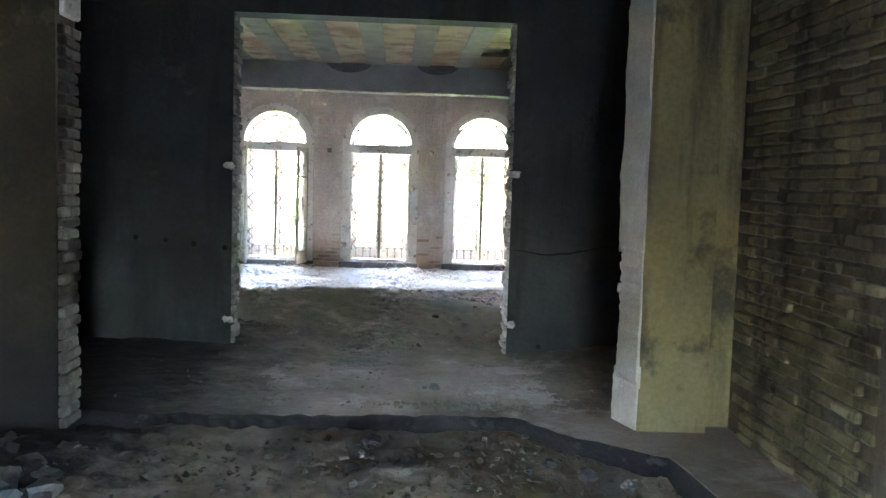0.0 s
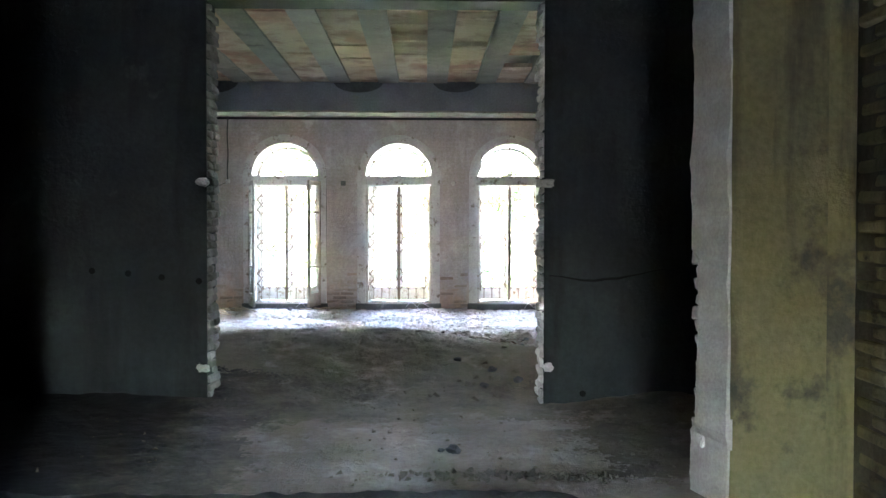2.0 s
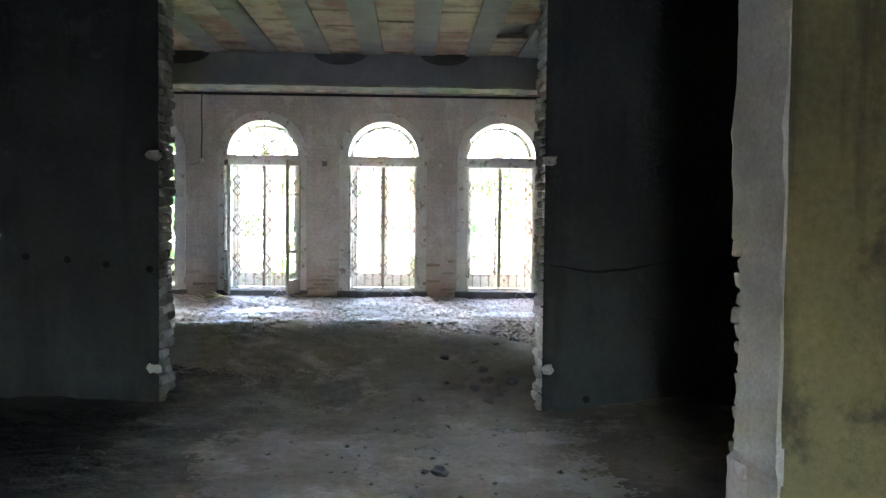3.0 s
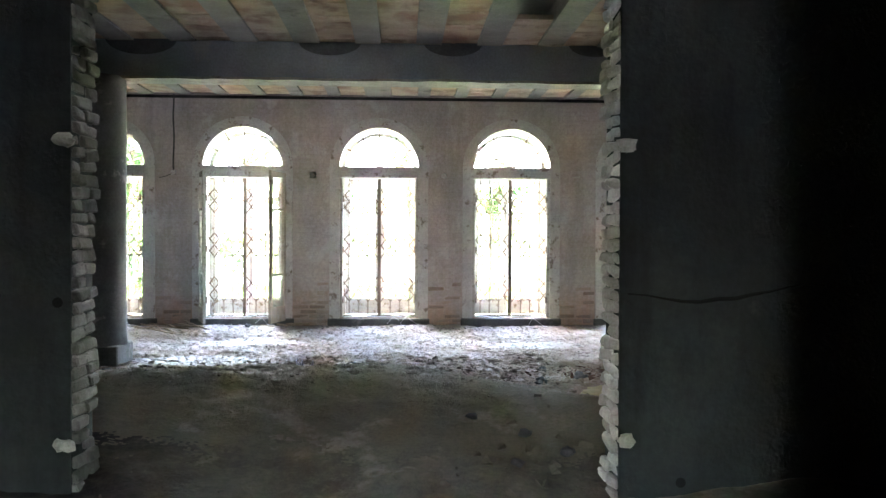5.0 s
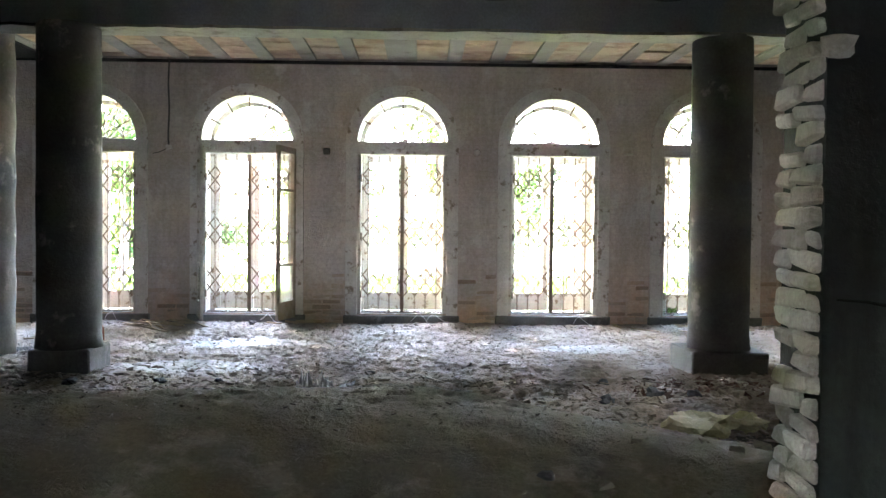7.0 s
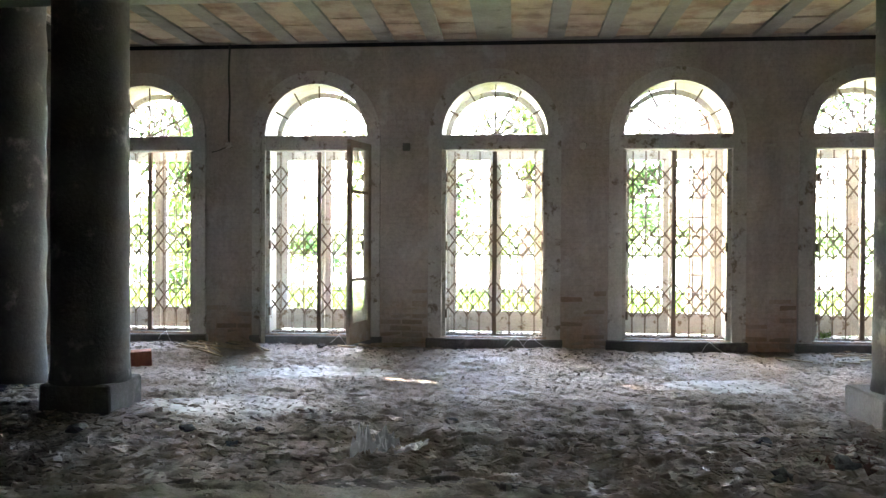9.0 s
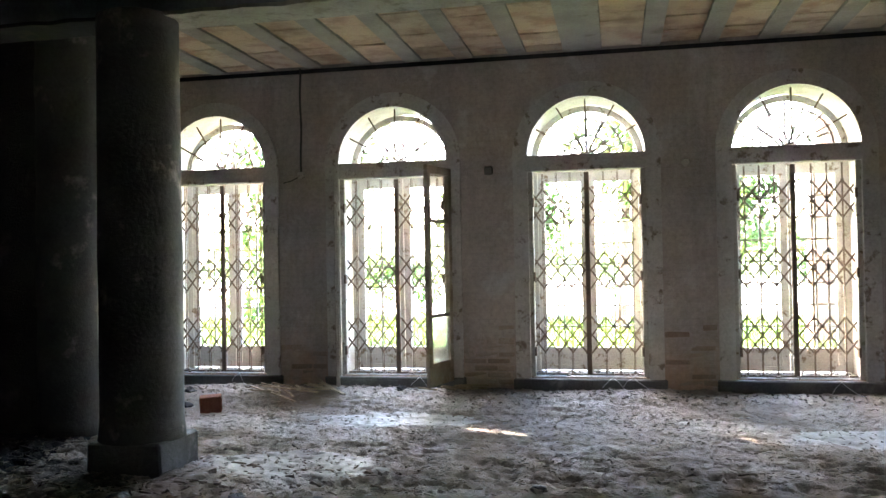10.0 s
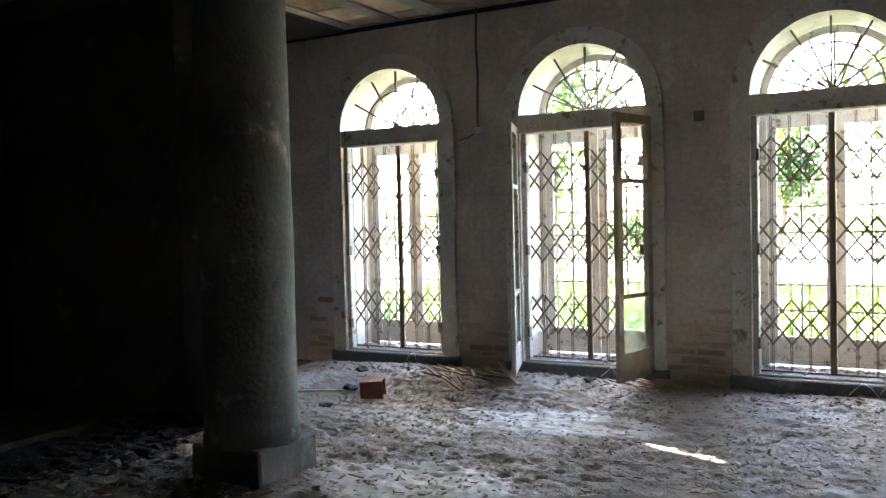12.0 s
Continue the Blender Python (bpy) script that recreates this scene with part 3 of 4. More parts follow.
def fan(parent, c, y, r, bars, hub, material, w, name):
    """Radiating bars of a half-round light, with a half ring round the hub."""
    g = new(name)
    g.parent = parent
    for k in range(bars):
        a = math.pi * (k + 1) / (bars + 1)
        bm = bmesh.new()
        bar(bm, (c + 0.02 * math.cos(a), y, FAN + 0.01 + 0.02 * math.sin(a)), (c + r * math.cos(a), y, FAN + r * math.sin(a)), w, w)
        part("radial_bar", bm, material, g)
    if hub:
        bm = bmesh.new()
        arc_strip(bm, c, FAN, hub - w / 2, hub + w / 2, y - w / 2, y + w / 2, n=18)
        part("hub_ring", bm, material, g)


def window(i, c):
    w = root(f"window_{i}", 0, 0, 0, "arched french window with white worn surround, fanlight and rusty lattice gate", "window", "arched french windows", "structure")
    yi, yo = YF, YF + WALL
    bm = bmesh.new()
    for s in (-1, 1):
        xa, xb = sorted((c + s * (HALF - 0.012), c + s * 0.775))
        n = 12
        for k in range(n):
            za, zb = 0.15 + (FAN - 0.15) * k / n, 0.15 + (FAN - 0.15) * (k + 1) / n
            box(bm, xa, xb + 0.0, yi - 0.040 + random.uniform(-0.004, 0.004), yi + 0.01, za, zb)
    arc_strip(bm, c, FAN, HALF - 0.012, 0.775, yi - 0.040, yi + 0.01)
    part("surround", bm, "surround", w, "chipped white moulded surround")
    part("transom", one_box(c - HALF - 0.012, c + HALF + 0.012, yi - 0.032, yi + 0.12, DOOR_TOP, FAN + 0.005, bevel=0.008), "surround", w, "thick white transom bar")
    for s in (-1, 1):
        x = c + s * (HALF - 0.03)
        part("jamb_post", one_box(x - 0.032, x + 0.032, yi + 0.012, yi + 0.09, SILL, DOOR_TOP, bevel=0.005), "wood_white", w, "flaking wooden jamb post")
        for z in (0.45, 1.25, 2.05):
            part("hinge", one_box(x - s * 0.04 - 0.012, x - s * 0.04 + 0.012, yi - 0.035, yi + 0.02, z - 0.05, z + 0.05, bevel=0.003), "iron", w)
    bm = bmesh.new()
    for s in (-1, 1):
        xa, xb = sorted((c + s * (HALF + 0.001), c + s * (HALF - 0.012)))
        box(bm, xa, xb, yi + 0.09, yo - 0.002, SILL, FAN)
    arc_strip(bm, c, FAN, HALF - 0.012, HALF + 0.001, yi + 0.012, yo - 0.002)
    part("reveal", bm, "reveal", w, "pale plastered reveal")
    part("window_sill", one_box(c - 0.80, c + 0.80, yi - 0.068, yi + 0.02, 0.03, SILL - 0.02, bevel=0.012, jit=0.006), "concrete", w, "dark worn concrete sill step")
    part("threshold", one_box(c - HALF + 0.012, c + HALF - 0.012, yi + 0.02, yo + 0.05, 0.05, SILL - 0.002), "concrete", w)
    gate(w, c)
    y = yo - 0.06
    part("outer_transom", one_box(c - HALF, c + HALF, y - 0.03, y + 0.03, DOOR_TOP + 0.02, FAN - 0.02), "wood_white", w)
    bm = bmesh.new()
    for s in (-1, 1):
        xa, xb = sorted((c + s * (HALF - 0.012), c + s * (HALF - 0.075)))
        box(bm, xa, xb, y - 0.035, y + 0.035, SILL, DOOR_TOP + 0.02)
    arc_strip(bm, c, FAN - 0.02, HALF - 0.075, HALF - 0.008, y - 0.03, y + 0.03)
    part("window_frame", bm, "wood_white", w)
    outer_leaf(w, c - HALF + 0.077, c - 0.004, y)
    outer_leaf(w, c + 0.004, c + HALF - 0.077, y)
    fan(w, c, yi + 0.14, HALF - 0.005, 5, 0.40, "iron", 0.017, "fan_grille")
    fan(w, c, y, HALF - 0.07, 7, 0.27, "bar_wood", 0.022, "fanlight")
    return w


for i, c in enumerate(CENTRES):
    window(i + 1, c)


def inner_leaf(x, y, turn, side, label):
    """An inner glazed door leaf on its hinge line: three openings, solid foot."""
    d = root("door_leaf", x, y, 0, label, "door", "inner leaves of the open window")
    w, st = 0.58, 0.075
    x0, x1 = sorted((0.0, side * w))
    for xa in (x0, x1 - st):
        part("stile", one_box(xa, xa + st, -0.022, 0.022, 0.13, 2.44, bevel=0.004), "wood_brown" if side < 0 else "wood_white", d)
    for za, zb in ((0.13, 0.37), (0.84, 0.88), (1.84, 1.88), (2.36, 2.44)):
        part("rail", one_box(x0 + st, x1 - st, -0.018, 0.018, za, zb, bevel=0.004), "wood_brown" if side < 0 else "wood_white", d)
    for za, zb in ((0.37, 0.84),):
        part("pane", one_box(x0 + st, x1 - st, -0.003, 0.003, za, zb), "glass", d, "dusty pale glass pane").visible_shadow = False
    d.rotation_euler = (0, 0, radians(turn))
    return d


inner_leaf(-1.475, 14.355, 76, -1, "weathered wooden glazed door leaf standing open into the room")
inner_leaf(-2.785, 14.355, -71, 1, "white flaking glazed door leaf folded open against the wall")


# ---- outdoors ----
def ground_outside():
    bm = bmesh.new()
    n = 40
    vs = [[bm.verts.new((-1500 + 3000 * i / n, 14.93 + (j / 20) ** 3 * 2500, -0.02)) for j in range(21)] for i in range(n + 1)]
    for i in range(n):
        for j in range(20):
            bm.faces.new((vs[i][j], vs[i + 1][j], vs[i + 1][j + 1], vs[i][j + 1]))
    tagged(part("ground", bm, "grass"), "sunlit green lawn outside the windows", "lawn", kind="structure")
    tagged(part("forecourt", one_box(-60, 60, 27.0, 62.0, -0.1, 0.0), "gravel"), "broad pale sunlit gravel forecourt", "gravel", kind="structure")
    # Unseen ground at the back, kept pale to bounce light into the entry.
    tagged(part("yard", one_box(-1500, 1500, -1500, -5.2, -0.2, 0.02), "gravel"), "unseen pale ground behind the entrance, added for its bounce light", "gravel", kind="structure")


ground_outside()


def blades(n, x0, x1, y0, y1, h0, h1):
    verts, faces = [], []
    for _ in range(n):
        x, y, h, a = random.uniform(x0, x1), random.uniform(y0, y1), random.uniform(h0, h1), random.uniform(0, 6.28)
        u, v = 0.012 * math.cos(a), 0.012 * math.sin(a)
        lx, ly = random.uniform(-0.1, 0.1), random.uniform(-0.1, 0.1)
        k = len(verts)
        verts += [(x - u, y - v, -0.02), (x + u, y + v, -0.02), (x + lx, y + ly, h)]
        faces.append((k, k + 1, k + 2))
    me = bpy.data.meshes.new("grass")
    me.from_pydata(verts, [], faces)
    me.materials.append(M["blade"])
    return tagged(new("grass", me), "long bright green grass in front of the windows", "grass", kind="stuff")


blades(20000, -10, 10, 15.1, 26.0, 0.08, 0.30)


def foliage(n, centre, spread, size, name, material, parent=None):
    """A crown of many small leaf clumps with an uneven outline."""
    rng = np.random.default_rng(int(abs(centre[0] * 31 + centre[1] * 17 + centre[2] * 7)) + n)
    verts, faces = [], []
    nb = max(6, n // 70)
    blobs = rng.normal(size=(nb, 3))
    blobs /= np.linalg.norm(blobs, axis=1)[:, None]
    blobs *= rng.uniform(0.25, 1.0, (nb, 1))
    for k in range(n):
        b = blobs[k % nb] + rng.normal(size=3) * 0.16
        p = Vector((centre[0] + b[0] * spread[0], centre[1] + b[1] * spread[1], centre[2] + b[2] * spread[2]))
        a = Vector(rng.normal(size=3)).normalized() * size * rng.uniform(0.6, 1.3)
        c = a.orthogonal().normalized() * size * 0.45
        j = len(verts)
        verts += [p - a, p + c, p + a, p - c]
        faces.append((j, j + 1, j + 2, j + 3))
    me = bpy.data.meshes.new(name)
    me.from_pydata([tuple(v) for v in verts], [], faces)
    me.materials.append(M[material])
    ob = new(name, me)
    ob.parent = parent
    return ob


def tree(x, y, h, r, crown_z, spread, n, size=0.10, lean=0.3):
    t = root("tree", 0, 0, 0, "leafy garden tree with a rough brown trunk", "tree", "garden trees")
    bm = bmesh.new()
    top = Vector((x + lean, y, h))
    pts = [(x + lean * k * k + 0.08 * math.sin(5 * k + x), y, h * k) for k in np.linspace(-0.02, 1, 9)]
    tube(bm, pts, [r * (1.25 if i == 0 else 1 - 0.085 * i) for i in range(9)], 10)
    for k in range(7):
        a = k * 2.4 + x
        z = h * (0.5 + 0.07 * k)
        s = Vector((x + lean * (z / h) ** 2, y, z))
        e = s + Vector((math.cos(a) * spread[0] * 0.7, math.sin(a) * spread[1] * 0.7, h * 0.22))
        tube(bm, [s, (s + e) / 2 + Vector((0, 0, 0.25)), e], [r * 0.32, r * 0.2, r * 0.06], 6)
    part("trunk", bm, "bark", t)
    foliage(n, (x + lean, y, crown_z), spread, size, "crown", "leaf", t)
    return t


tree(0.35, 22.0, 5.2, 0.13, 3.9, (1.5, 1.5, 1.7), 2600, 0.09, 0.5)
tree(-1.7, 24.5, 3.6, 0.08, 2.5, (1.0, 1.0, 1.2), 2200, 0.08, 0.1)
tree(3.5, 19.4, 7.5, 0.26, 6.0, (2.6, 2.2, 2.2), 2600, 0.10, 0.6)
tree(6.4, 24.0, 7.0, 0.22, 4.8, (2.4, 2.4, 2.0), 2200, 0.10, 0.3)
tree(-8.5, 30.0, 7.5, 0.22, 5.2, (2.6, 2.4, 2.0), 2200, 0.12)
tree(11.5, 28.0, 8.0, 0.25, 5.2, (3.0, 3.0, 2.6), 2600, 0.12)
tree(3.1, 26.5, 4.2, 0.10, 2.6, (1.1, 1.0, 1.3), 2000, 0.09, 0.2)
tree(-6.2, 21.0, 4.6, 0.12, 2.7, (1.3, 1.2, 1.6), 2600, 0.09, 0.2)
tree(-4.6, 33.0, 6.0, 0.16, 4.2, (1.8, 1.8, 1.6), 2200, 0.11)
# Next three are added with crowns out of view, to break up the sun.
tree(-11.8, 21.5, 7.5, 0.24, 7.0, (3.2, 2.4, 1.8), 9500, 0.15, 0.2)
tree(-9.5, 20.5, 8.5, 0.24, 8.2, (3.4, 2.6, 1.8), 4200, 0.15, 3.0)
tree(-16.5, 22.5, 8.0, 0.26, 7.0, (3.2, 2.6, 2.0), 9500, 0.16, 0.2)
for x, y, s in ((-5.6, 26.5, 1.5), (-8.8, 27.0, 1.8), (-2.6, 25.5, 1.2), (2.4, 29.5, 1.2), (5.2, 25.5, 1.5), (9.0, 27.0, 1.8), (-7.0, 23.0, 1.2), (0.9, 33.0, 1.6)):
    b = foliage(1300, (x, y, s * 0.62), (s, s * 0.8, s * 0.75), 0.09, "shrub", "leaf")
    tagged(b, "rounded leafy green shrub on the lawn", "shrub", "garden shrubs")
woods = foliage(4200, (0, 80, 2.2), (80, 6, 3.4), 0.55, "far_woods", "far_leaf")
tagged(woods, "belt of distant green trees, haze put into the leaf colour", "woods", kind="stuff")


# ---- loose things and wear ----
def shards(name, n, where, size, material, label, thick=0.3, flat=0.6, level=ground):
    """Many small broken flakes lying on the floor."""
    verts, faces = [], []
    tri = ((0, 1, 2), (3, 5, 4), (0, 3, 4, 1), (1, 4, 5, 2), (2, 5, 3, 0))
    for _ in range(n):
        x, y = where()
        s = size * random.uniform(0.35, 1.0) ** 1.5 * 1.4
        a = random.uniform(0, 6.28)
        thin = thick * random.uniform(0.5, 1.1)
        m = Matrix.Translation((x, y, level(x, y) + s * 0.12)) @ Euler((random.gauss(0, 1 - flat), random.gauss(0, 1 - flat), a)).to_matrix().to_4x4()
        k = len(verts)
        p = [(math.cos(t) * s * random.uniform(0.6, 1.2), math.sin(t) * s * random.uniform(0.4, 0.9)) for t in (0.2, 2.2, 4.4)]
        t = s * thin
        verts += [tuple(m @ Vector((u, v, -t / 2))) for u, v in p] + [tuple(m @ Vector((u * 0.85, v * 0.85, t / 2))) for u, v in p]
        faces += [tuple(k + q for q in f) for f in tri]
    me = bpy.data.meshes.new(name)
    me.from_pydata(verts, [], faces)
    me.materials.append(M[material])
    return tagged(new(name, me), label, "rubble", kind="stuff")


def hall_spot():
    while True:
        x, y = random.uniform(-4.4, 4.9), 7.4 + 6.8 * random.random() ** 1.35
        if random.random() < 0.45 + 0.5 * noise.noise((x * 0.8, y * 0.8, 3.0)) - 0.1 * smooth(10.6, 12.0, y):
            return x, y


shards("rubble", 5600, hall_spot, 0.034, "chip", "scattered plaster and mortar flakes over the floor", 0.13, 0.88)
def clod_spot():
    while True:
        x, y = random.uniform(-4.2, 4.2), random.uniform(7.9, 11.2)
        if random.random() < (1 - 0.9 * smooth(9.8, 11.1, y)) * (0.6 + 0.6 * noise.noise((x * 1.3, y * 1.3, 7.0))):
            return x, y


shards("clods", 1500, clod_spot, 0.045, "earth", "dry brown clods of earth over the rough floor", 0.45, 0.72)
shards("crust", 3200, clod_spot, 0.055, "earth", "broken tilted plates of dried grey crust over the rough floor", 0.16, 0.78)
shards("corridor_clods", 34, lambda: (random.gauss(1.05, 0.35), random.gauss(5.6, 0.35)), 0.05, "soil", "loose clods of earth at the foot of the mound", 0.7, 0.5)


def sill_spot():
    c = random.choice(CENTRES)
    return c + random.uniform(-HALF + 0.05, HALF - 0.05), YF + 0.03 + 0.4 * random.random() ** 0.7


shards("sill_debris", 620, sill_spot, 0.032, "chip", "plaster crumbs and splinters lying along the window sills", 0.4, 0.5, lambda x, y: SILL)
shards("grit", 9500, lambda: (random.uniform(-4.8, 5.2), random.uniform(6.5, 14.3)), 0.017, "chip", "fine pale grit and plaster crumbs on the floor")
shards("corridor_grit", 220, lambda: (random.gauss(0.4, 1.1), random.uniform(3.0, 5.6)), 0.019, "soil", "dusty crumbs on the corridor floor", 0.5, 0.5)
shards("facade_debris", 900, lambda: (random.uniform(-5, 5.2), YF - 0.08 - abs(random.gauss(0, 0.22))), 0.03, "chip", "plaster debris along the foot of the wall")
shards("leaf_heap", 420, lambda: (random.gauss(2.65, 0.42), random.gauss(9.95, 0.28)), 0.05, "leaf_litter", "heap of dry reddish-brown leaves and scraps", 0.06, 0.65)
shards("entry_chips", 320, lambda: (random.uniform(-1.6, 2.2), random.uniform(0.6, 2.75)), 0.026, "stone", "broken mortar crumbs on the bare earth", 0.5, 0.5,
       lambda x, y: entry_point((x + 3.4) / 6.2, (y + 5.2) / 8.3)[2])
shards("entry_clods", 700, lambda: (random.uniform(-1.2, 2.0), random.uniform(-0.4, 2.8)), 0.034, "soil", "soft brown clods of earth and old mortar", 0.9, 0.4,
       lambda x, y: entry_point((x + 3.4) / 6.2, (y + 5.2) / 8.3)[2])
shards("entry_rubble", 260, lambda: (random.gauss(1.0, 0.45), random.gauss(3.2, 0.06)), 0.03, "soil", "crumbs along the broken slab edge", 0.5, 0.5)


def stone(x, y, z, r, seed, label, material="stone", squash=0.6):
    ob = part("stone", lump(r, seed, squash, 2, 0.8), material)
    ob.location = (x, y, z)
    ob.rotation_euler = (0, 0, seed)
    return tagged(ob, label, "stone", "loose stones")


LUMP = "rough grey lump of broken concrete lying on the ground"
stone(0.675, 3.72, ground(0.675, 3.72) + 0.012, 0.045, 1, "small dark stone on the dusty corridor floor")
stone(0.60, 3.74, ground(0.6, 3.74) + 0.008, 0.022, 2, "small dark stone on the dusty corridor floor")
for k, (x, y, r) in enumerate(((-1.95, 2.1, 0.12), (-1.7, 1.95, 0.09), (-2.1, 1.8, 0.16), (-1.75, 1.6, 0.15), (-1.55, 1.75, 0.07), (-2.0, 2.35, 0.08), (-1.62, 2.25, 0.06), (-1.65, 1.3, 0.13), (-2.25, 2.2, 0.11), (-1.45, 1.5, 0.09), (-1.9, 1.45, 0.1))):
    stone(x, y, 0.07 + r * 0.25, r, k + 3, LUMP)
for k, (x, y, r) in enumerate(((1.35, 2.3, 0.05), (1.55, 2.1, 0.06), (1.2, 2.2, 0.03), (1.75, 1.9, 0.05), (0.5, 2.35, 0.04), (0.1, 2.2, 0.05), (-0.6, 2.45, 0.04), (0.85, 2.55, 0.05), (0.2, 2.72, 0.07), (0.32, 2.74, 0.05))):
    stone(x, y, -0.02 + r * 0.3, r, k + 20, LUMP)
for k, (x, y, r) in enumerate(((-1.6, 9.9, 0.07), (-2.0, 10.15, 0.05), (-2.7, 9.95, 0.06), (-1.5, 10.2, 0.045), (1.75, 9.3, 0.06), (2.2, 9.6, 0.08), (2.5, 9.5, 0.06), (1.4, 10.1, 0.04), (1.9, 10.2, 0.05),
                               (-4.1, 13.35, 0.07), (-4.35, 13.9, 0.06), (-3.9, 12.7, 0.05), (-0.2, 10.6, 0.04), (0.6, 9.3, 0.04), (-2.0, 14.15, 0.05), (-2.9, 14.2, 0.04), (1.3, 5.75, 0.05), (1.1, 6.0, 0.04), (0.8, 6.2, 0.035), (1.0, 5.6, 0.04))):
    stone(x, y, ground(x, y) + r * 0.28, r, k + 40, "lump of fallen mortar among the floor debris")


def hollow_brick(x, y, turn):
    b = root("brick_block", x, y, ground(x, y) - 0.005, "red hollow clay brick lying on the rubble", "brick")
    bm = one_box(-0.105, 0.105, -0.085, 0.085, 0, 0.17, bevel=0.006)
    ends = [f for f in bm.faces if abs(f.normal.x) > 0.9 and f.calc_area() > 0.01]
    for f in ends:
        d = -f.normal * 0.05
        bmesh.ops.inset_region(bm, faces=[f], thickness=0.018)
        for v in f.verts:
            v.co += d
    part("clay_shell", bm, "red_brick", b)
    b.rotation_euler = (0.04, -0.05, radians(turn))


hollow_brick(-3.75, 13.22, 24)


def lath(x, y, turn, length, w=0.03, tilt=0.03):
    ob = part("lath", one_box(-length / 2, length / 2, -w / 2, w / 2, -0.007, 0.007, bevel=0.002, jit=0.004), "lath")
    ob.location = (x, y, ground(x, y) + 0.022)
    ob.rotation_euler = (random.uniform(-0.1, 0.1), tilt, radians(turn))
    tagged(ob, "pale splintered wooden lath lying in the debris", "lath", "broken laths")


for _ in range(24):
    lath(random.gauss(-3.12, 0.24), random.gauss(13.97, 0.15), random.gauss(-32, 16), random.uniform(0.25, 0.75), random.uniform(0.015, 0.04), random.uniform(-0.08, 0.1))
for _ in range(9):
    lath(random.gauss(-1.35, 0.16), random.gauss(14.15, 0.08), random.gauss(-15, 20), random.uniform(0.12, 0.35), 0.025, random.uniform(-0.1, 0.1))
for _ in range(14):
    lath(random.gauss(3.9, 0.5), random.gauss(13.95, 0.14), random.gauss(-10, 35), random.uniform(0.15, 0.5), random.uniform(0.015, 0.04), random.uniform(-0.08, 0.1))
lath(-4.3, 13.1, 35, 0.5)


def crumple(name, x, y, r, seed, squash, material, label, category, group=""):
    bm = lump(r, seed, squash, 3, 0.5)
    for v in bm.verts:
        v.co += v.co.normalized() * r * 0.28 * noise.noise(v.co / r * 3.7 + Vector((seed, 0, 0)))
    ob = part(name, bm, material)
    ob.location = (x, y, ground(x, y) + r * squash * 0.5 + 0.012)
    tagged(ob, label, category, group)


crumple("sack", 2.17, 8.36, 0.215, 2, 0.42, "sack", "crumpled pale yellow plastic sack on the rubble", "sack")
crumple("sack_scrap", 2.5, 8.42, 0.13, 5, 0.45, "sack", "torn scrap of a pale yellow sack", "sack")
def plastic_sheet(x, y, w, d, rise, seed, turn, lean):
    """A stiff torn piece of thin plastic, folded and creased, with a real thickness."""
    bm = bmesh.new()
    n = 9
    layers = []
    for off in (0.0, -0.003):
        rows = []
        for i in range(n + 1):
            row = []
            for j in range(n + 1):
                u, v = i / n - 0.5, j / n - 0.5
                edge = 1 + 0.35 * noise.noise((math.atan2(v, u) * 2.3, seed, 0))
                z = rise * (abs(noise.noise((u * 3.1, v * 2.7, seed))) * 1.6 + 0.35 * abs(noise.noise((u * 8, v * 8, seed + 3))))
                row.append(bm.verts.new((u * w * edge, v * d * edge, z + lean * (u + 0.5) + off)))
            rows.append(row)
        for i in range(n):
            for j in range(n):
                bm.faces.new((rows[i][j], rows[i + 1][j], rows[i + 1][j + 1], rows[i][j + 1]))
        layers.append(rows)
    rim = [(i, 0) for i in range(n)] + [(n, j) for j in range(n)] + [(i, n) for i in range(n, 0, -1)] + [(0, j) for j in range(n, 0, -1)]
    for a, b in zip(rim, rim[1:] + rim[:1]):
        bm.faces.new((layers[0][a[0]][a[1]], layers[0][b[0]][b[1]], layers[1][b[0]][b[1]], layers[1][a[0]][a[1]]))
    ob = part("plastic_scrap", bm, "plastic_white")
    ob.location = (x, y, ground(x, y) + 0.03)
    ob.rotation_euler = (0.1, 0, radians(turn))
    tagged(ob, "crumpled torn white plastic scrap on the rubble", "scrap", "white plastic scraps")


plastic_sheet(-0.66, 9.58, 0.15, 0.12, 0.17, 3, 10, 0.02)
plastic_sheet(-0.52, 9.60, 0.13, 0.12, 0.12, 7, 40, 0.03)
plastic_sheet(-0.35, 9.55, 0.17, 0.13, 0.05, 12, -20, 0.05)


def wire(name, pts, r, material, label, category):
    bm = bmesh.new()
    tube(bm, pts, r, 6)
    return tagged(part(name, bm, material), label, category)


def conduit():
    c = root("conduit", -3.2, YF, 2.45, "dark surface cable running down to a small white junction box", "conduit")
    c.location = (0, 0, 0)
    bm = bmesh.new()
    tube(bm, [(-3.2 + 0.006 * math.sin(z * 9), YF - 0.012, z) for z in np.linspace(2.47, CEIL, 14)], 0.013, 8)
    part("cable", bm, "cable", c)
    part("junction_box", one_box(-3.24, -3.16, YF - 0.04, YF + 0.01, 2.40, 2.48, bevel=0.01), "surround", c, "small white junction box")
    bm = bmesh.new()
    tube(bm, [(-3.24, YF - 0.01, 2.42), (-3.33, YF - 0.012, 2.38), (-3.42, YF - 0.01, 2.36)], 0.006, 6)
    part("stub", bm, "cable", c)


conduit()


def wall_box(x, z, r, material, label, kindname):
    bm = bmesh.new()
    tube(bm, [(x, YF - 0.03, z), (x, YF - 0.012, z), (x, YF + 0.01, z)], [r * 0.8, r, r], 16)
    tagged(part(kindname, bm, material), label, "wall box")


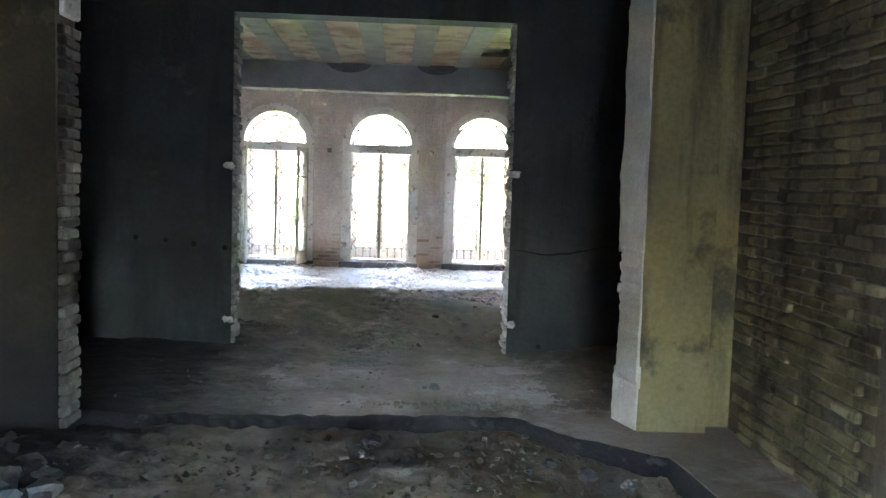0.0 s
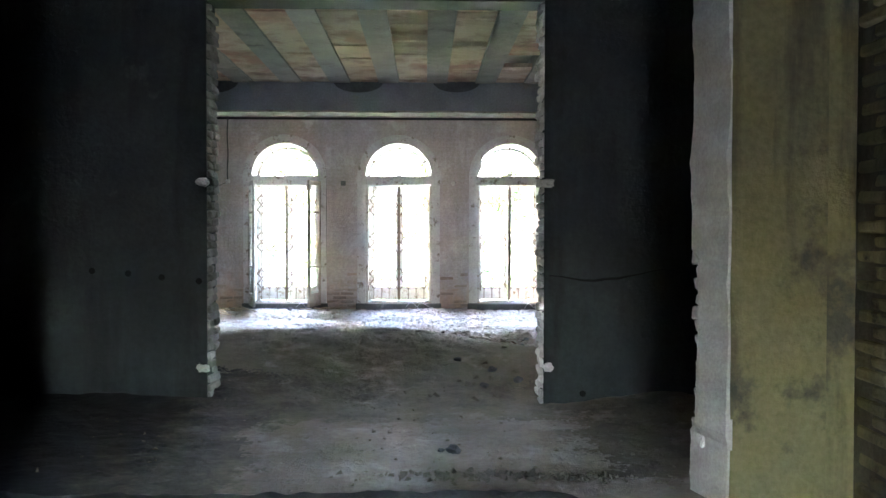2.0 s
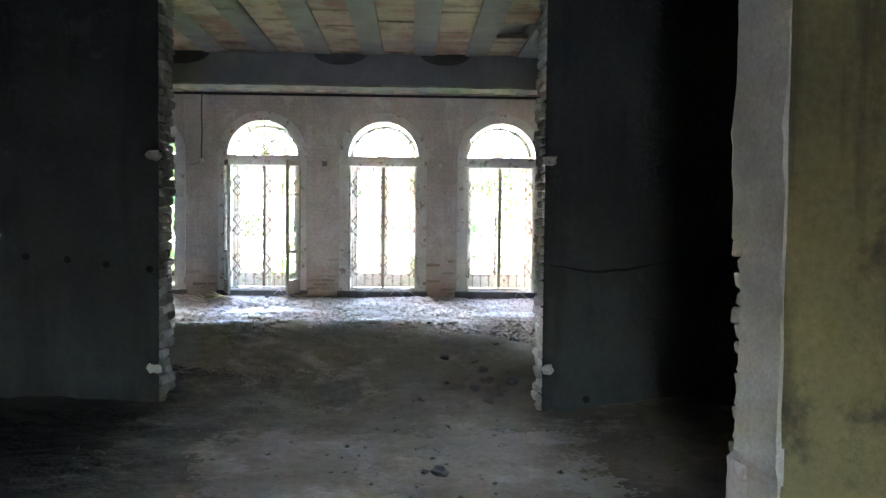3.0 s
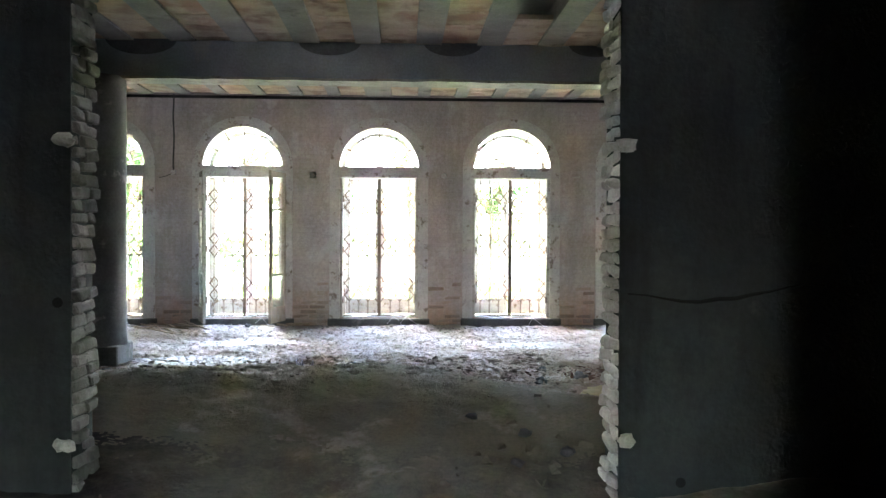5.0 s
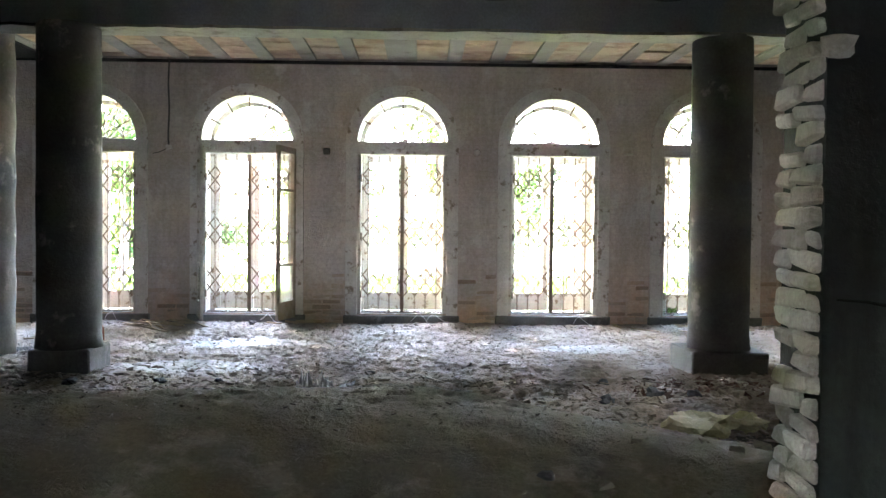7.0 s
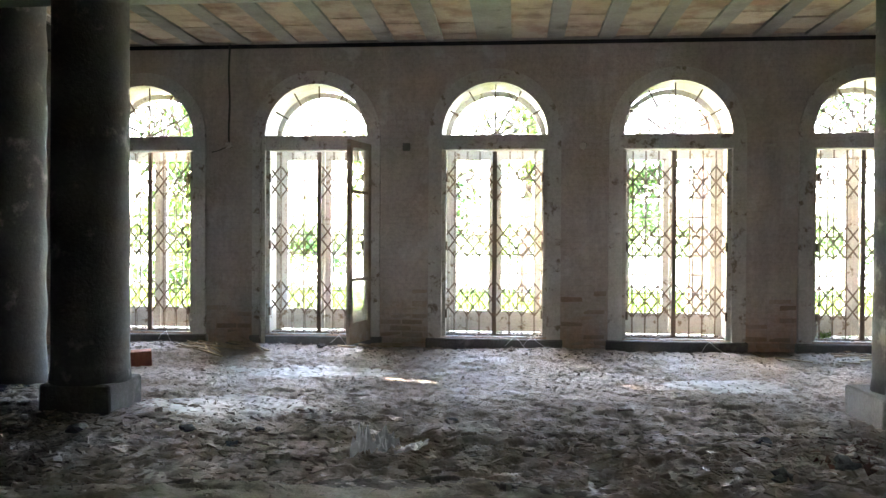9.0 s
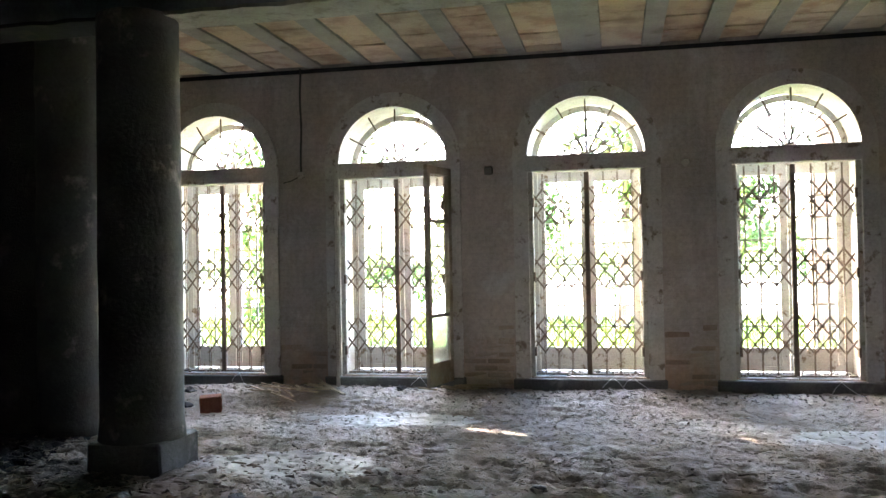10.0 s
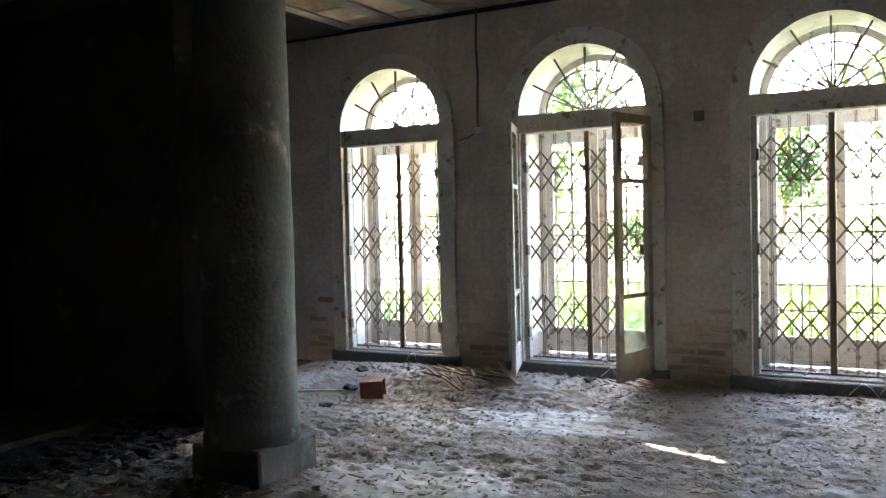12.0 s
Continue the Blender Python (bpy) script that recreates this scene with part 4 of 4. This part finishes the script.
wall_box(1.03, 2.42, 0.045, "reveal", "round white ceramic wall rosette", "rosette")
ob = part("socket_box", one_box(-1.09, -1.00, YF - 0.012, YF + 0.01, 2.37, 2.46, bevel=0.006), "concrete")
tagged(ob, "dark empty junction box set in the wall", "wall box")
ob = part("bracket", one_box(3.07, 3.2, YF - 0.03, YF + 0.01, 2.40, 2.43, bevel=0.006, jit=0.01), "reveal")
tagged(ob, "small broken plaster bracket on the wall", "bracket")
for x, y in ((0.15, 14.2), (0.35, 14.25), (2.35, 14.2), (-4.0, 14.2), (-1.9, 14.2)):
    pts = [(x + 0.05 * k + random.uniform(-0.02, 0.02), y - 0.02 * k, ground(x + 0.05 * k, y - 0.02 * k) + 0.03 + 0.12 * math.exp(-((k - 2) ** 2) / 2)) for k in range(7)]
    wire("wire", pts, 0.004, "plastic_white", "thin loose wire sticking out of the debris", "wire")

# crack and sockets on the dark inner wall, without depth: their inner dark is painted black
bm = bmesh.new()
tube(bm, [(1.48 + 0.09 * k, 5.162, 1.15 - 0.045 * math.sin(k * 0.42) + random.uniform(-0.008, 0.008)) for k in range(12)], [0.004 + 0.008 * math.sin(0.3 * k) ** 2 for k in range(12)], 6)
tagged(part("cable_groove", bm, "void"), "dark sagging cable groove across the slate-blue wall", "cable")
for x, z in ((-1.82, 1.16), (-1.56, 1.13), (-1.27, 1.10), (-2.1, 1.18), (1.75, 0.21)):
    bm = bmesh.new()
    tube(bm, [(x, 5.159, z), (x, 5.177, z)], 0.026, 9)
    tagged(part("socket_hole", bm, "void"), "dark empty round socket in the wall", "socket", "empty sockets")


def weed(x, y, n, h, seed):
    p = foliage(n, (x, y, 0.1 + h * 0.5), (h * 0.5, h * 0.3, h * 0.55), 0.035, "weed", "blade")
    tagged(p, "green weed growing at the foot of the window", "weed", "weeds")


weed(4.65, 14.2, 160, 0.45, 1)
weed(3.85, 14.75, 90, 0.25, 2)

# ---- brickwork, last ----
bricks = {}


def brick_mesh(w, d, h, seed, material):
    """A worn brick, shared by alike pieces."""
    key = (w, d, h, seed, material)
    if key not in bricks:
        random.seed(seed + int(w * 1000))
        bm = one_box(-w / 2, w / 2, -d / 2, d / 2, -h / 2, h / 2, bevel=0.009, jit={"lime_brick": 0.011, "shade_brick": 0.011, "side_brick": 0.008}.get(material, 0.005))
        bricks[key] = mesh_of(bm, "brick", material)
    return bricks[key]


rng = random.Random(5)


def put_brick(parent, x, y, z, w, d, h, material, tilt=0.015):
    ob = new("brick", brick_mesh(w, d, h, rng.randrange(5), material))
    ob.parent = parent
    ob.location = (x, y, z)
    ob.rotation_euler = (rng.gauss(0, tilt), rng.gauss(0, tilt), rng.gauss(0, tilt))


inner = bpy.data.objects["wall_inner"]
for side, x in ((1, -1.21), (-1, 1.44)):
    for k in range(52):
        z = 0.07 + 0.0625 * k
        cut = 5.25 + 0.02 * rng.randrange(6)
        for a, b in ((5.17, cut), (cut + 0.01, 5.44)):
            if rng.random() < 0.06:
                continue
            out = rng.uniform(-0.02, 0.008)
            d = round(b - a, 3)
            # Left jamb takes the brick with painted shade.
            put_brick(inner, x + side * (out - 0.03), (a + b) / 2 + rng.uniform(0.004, 0.014), z + rng.uniform(-0.004, 0.004), 0.12, d, 0.055, "lime_brick" if side < 0 else "shade_brick", 0.035)
    for z in (0.42, 1.875):
        bm = lump(0.045, z * 7 + x, 0.8, 2, 0.7)
        bm.transform(Matrix.Translation((x + side * 0.0 - side * 0.03, 5.155, z)) @ Matrix.Diagonal((1.1, 0.7, 1.0, 1)))
        part("mortar_lump", bm, "lime_brick", inner, "pale lump of mortar on the jamb")

dark = bpy.data.objects["wall_entry_dark"]
for k in range(36):
    z = 0.12 + 0.0725 * k
    spans = ((2.645, 2.765), (2.775, 2.915)) if k % 2 else ((2.65, 2.91),)
    for a, b in spans:
        put_brick(dark, -1.83 + rng.uniform(-0.016, 0.006), (a + b) / 2 - 0.02, z, 0.12, round(b - a, 3), 0.062, "grey_brick", 0.03)
part("reveal_plaster", one_box(-1.84, -1.775, 2.66, 2.915, 2.75, CEIL - 0.01, jit=0.006, bevel=0.012), "surround", dark, "remaining pale plaster on the reveal")

entry = bpy.data.objects["wall_entry"]
bm = bmesh.new()
prev = None
n = 60
for k in range(n + 1):
    z = 0.05 + (3.42 - 0.05) * k / n
    far = 2.955 - (0.10 if 0.45 < z < 1.38 else 0.0) - abs(rng.gauss(0, 0.006)) - 0.02 * smooth(2.2, 3.2, z)
    near = 2.603 + 0.012 * noise.noise((z * 3, 0, 0)) + abs(rng.gauss(0, 0.004))
    wob = 0.016 * noise.noise((z * 2.5, 4, 0)) + 0.012 * noise.noise((z * 11, 2, 0))
    row = [bm.verts.new(p) for p in ((1.975 + wob, near, z), (1.905 + wob, far, z), (2.0, far, z), (2.0, near, z))]
    if prev:
        for q in range(4):
            bm.faces.new((prev[q], prev[(q + 1) % 4], row[(q + 1) % 4], row[q]))
    else:
        bm.faces.new(row)
    prev = row
bm.faces.new(prev[::-1])
part("reveal_plaster", bm, "reveal", entry, "broken white plaster on the reveal")
for k in range(4, 18):
    z = 0.12 + 0.0725 * k
    put_brick(entry, 1.985 + rng.uniform(-0.012, 0.006), 2.865 + (0.03 if k % 2 else 0.0), z, 0.12, 0.12, 0.062, "lime_brick")

sidew = bpy.data.objects["wall_side"]
for k in range(49):
    z = 0.06 + 0.0725 * k
    for j in range(6):
        y = 2.56 - 0.262 * j - (0.131 if k % 2 else 0.0)
        if rng.random() < 0.03:
            continue
        put_brick(sidew, 2.692 + rng.uniform(-0.008, 0.016), y, z + rng.uniform(-0.006, 0.006), 0.08, 0.252, 0.058, "side_brick", 0.018)

fac = bpy.data.objects["wall_facade"]
edges = [-5.4] + [e for c in CENTRES for e in (c - 0.78, c + 0.78)] + [5.4]
for a, b in zip(edges[::2], edges[1::2]):
    for k in range(9):
        z = 0.12 + 0.0725 * k
        x = a + (0.0 if k % 2 else 0.12)
        while x < b - 0.1:
            w = round(min(0.25, b - x - 0.005), 2)
            if rng.random() < 0.85 - 0.07 * k:
                put_brick(fac, x + w / 2, YF + 0.045 + rng.uniform(-0.004, 0.006), z, w, 0.10, 0.062, "foot_brick", 0.006)
            x += 0.26
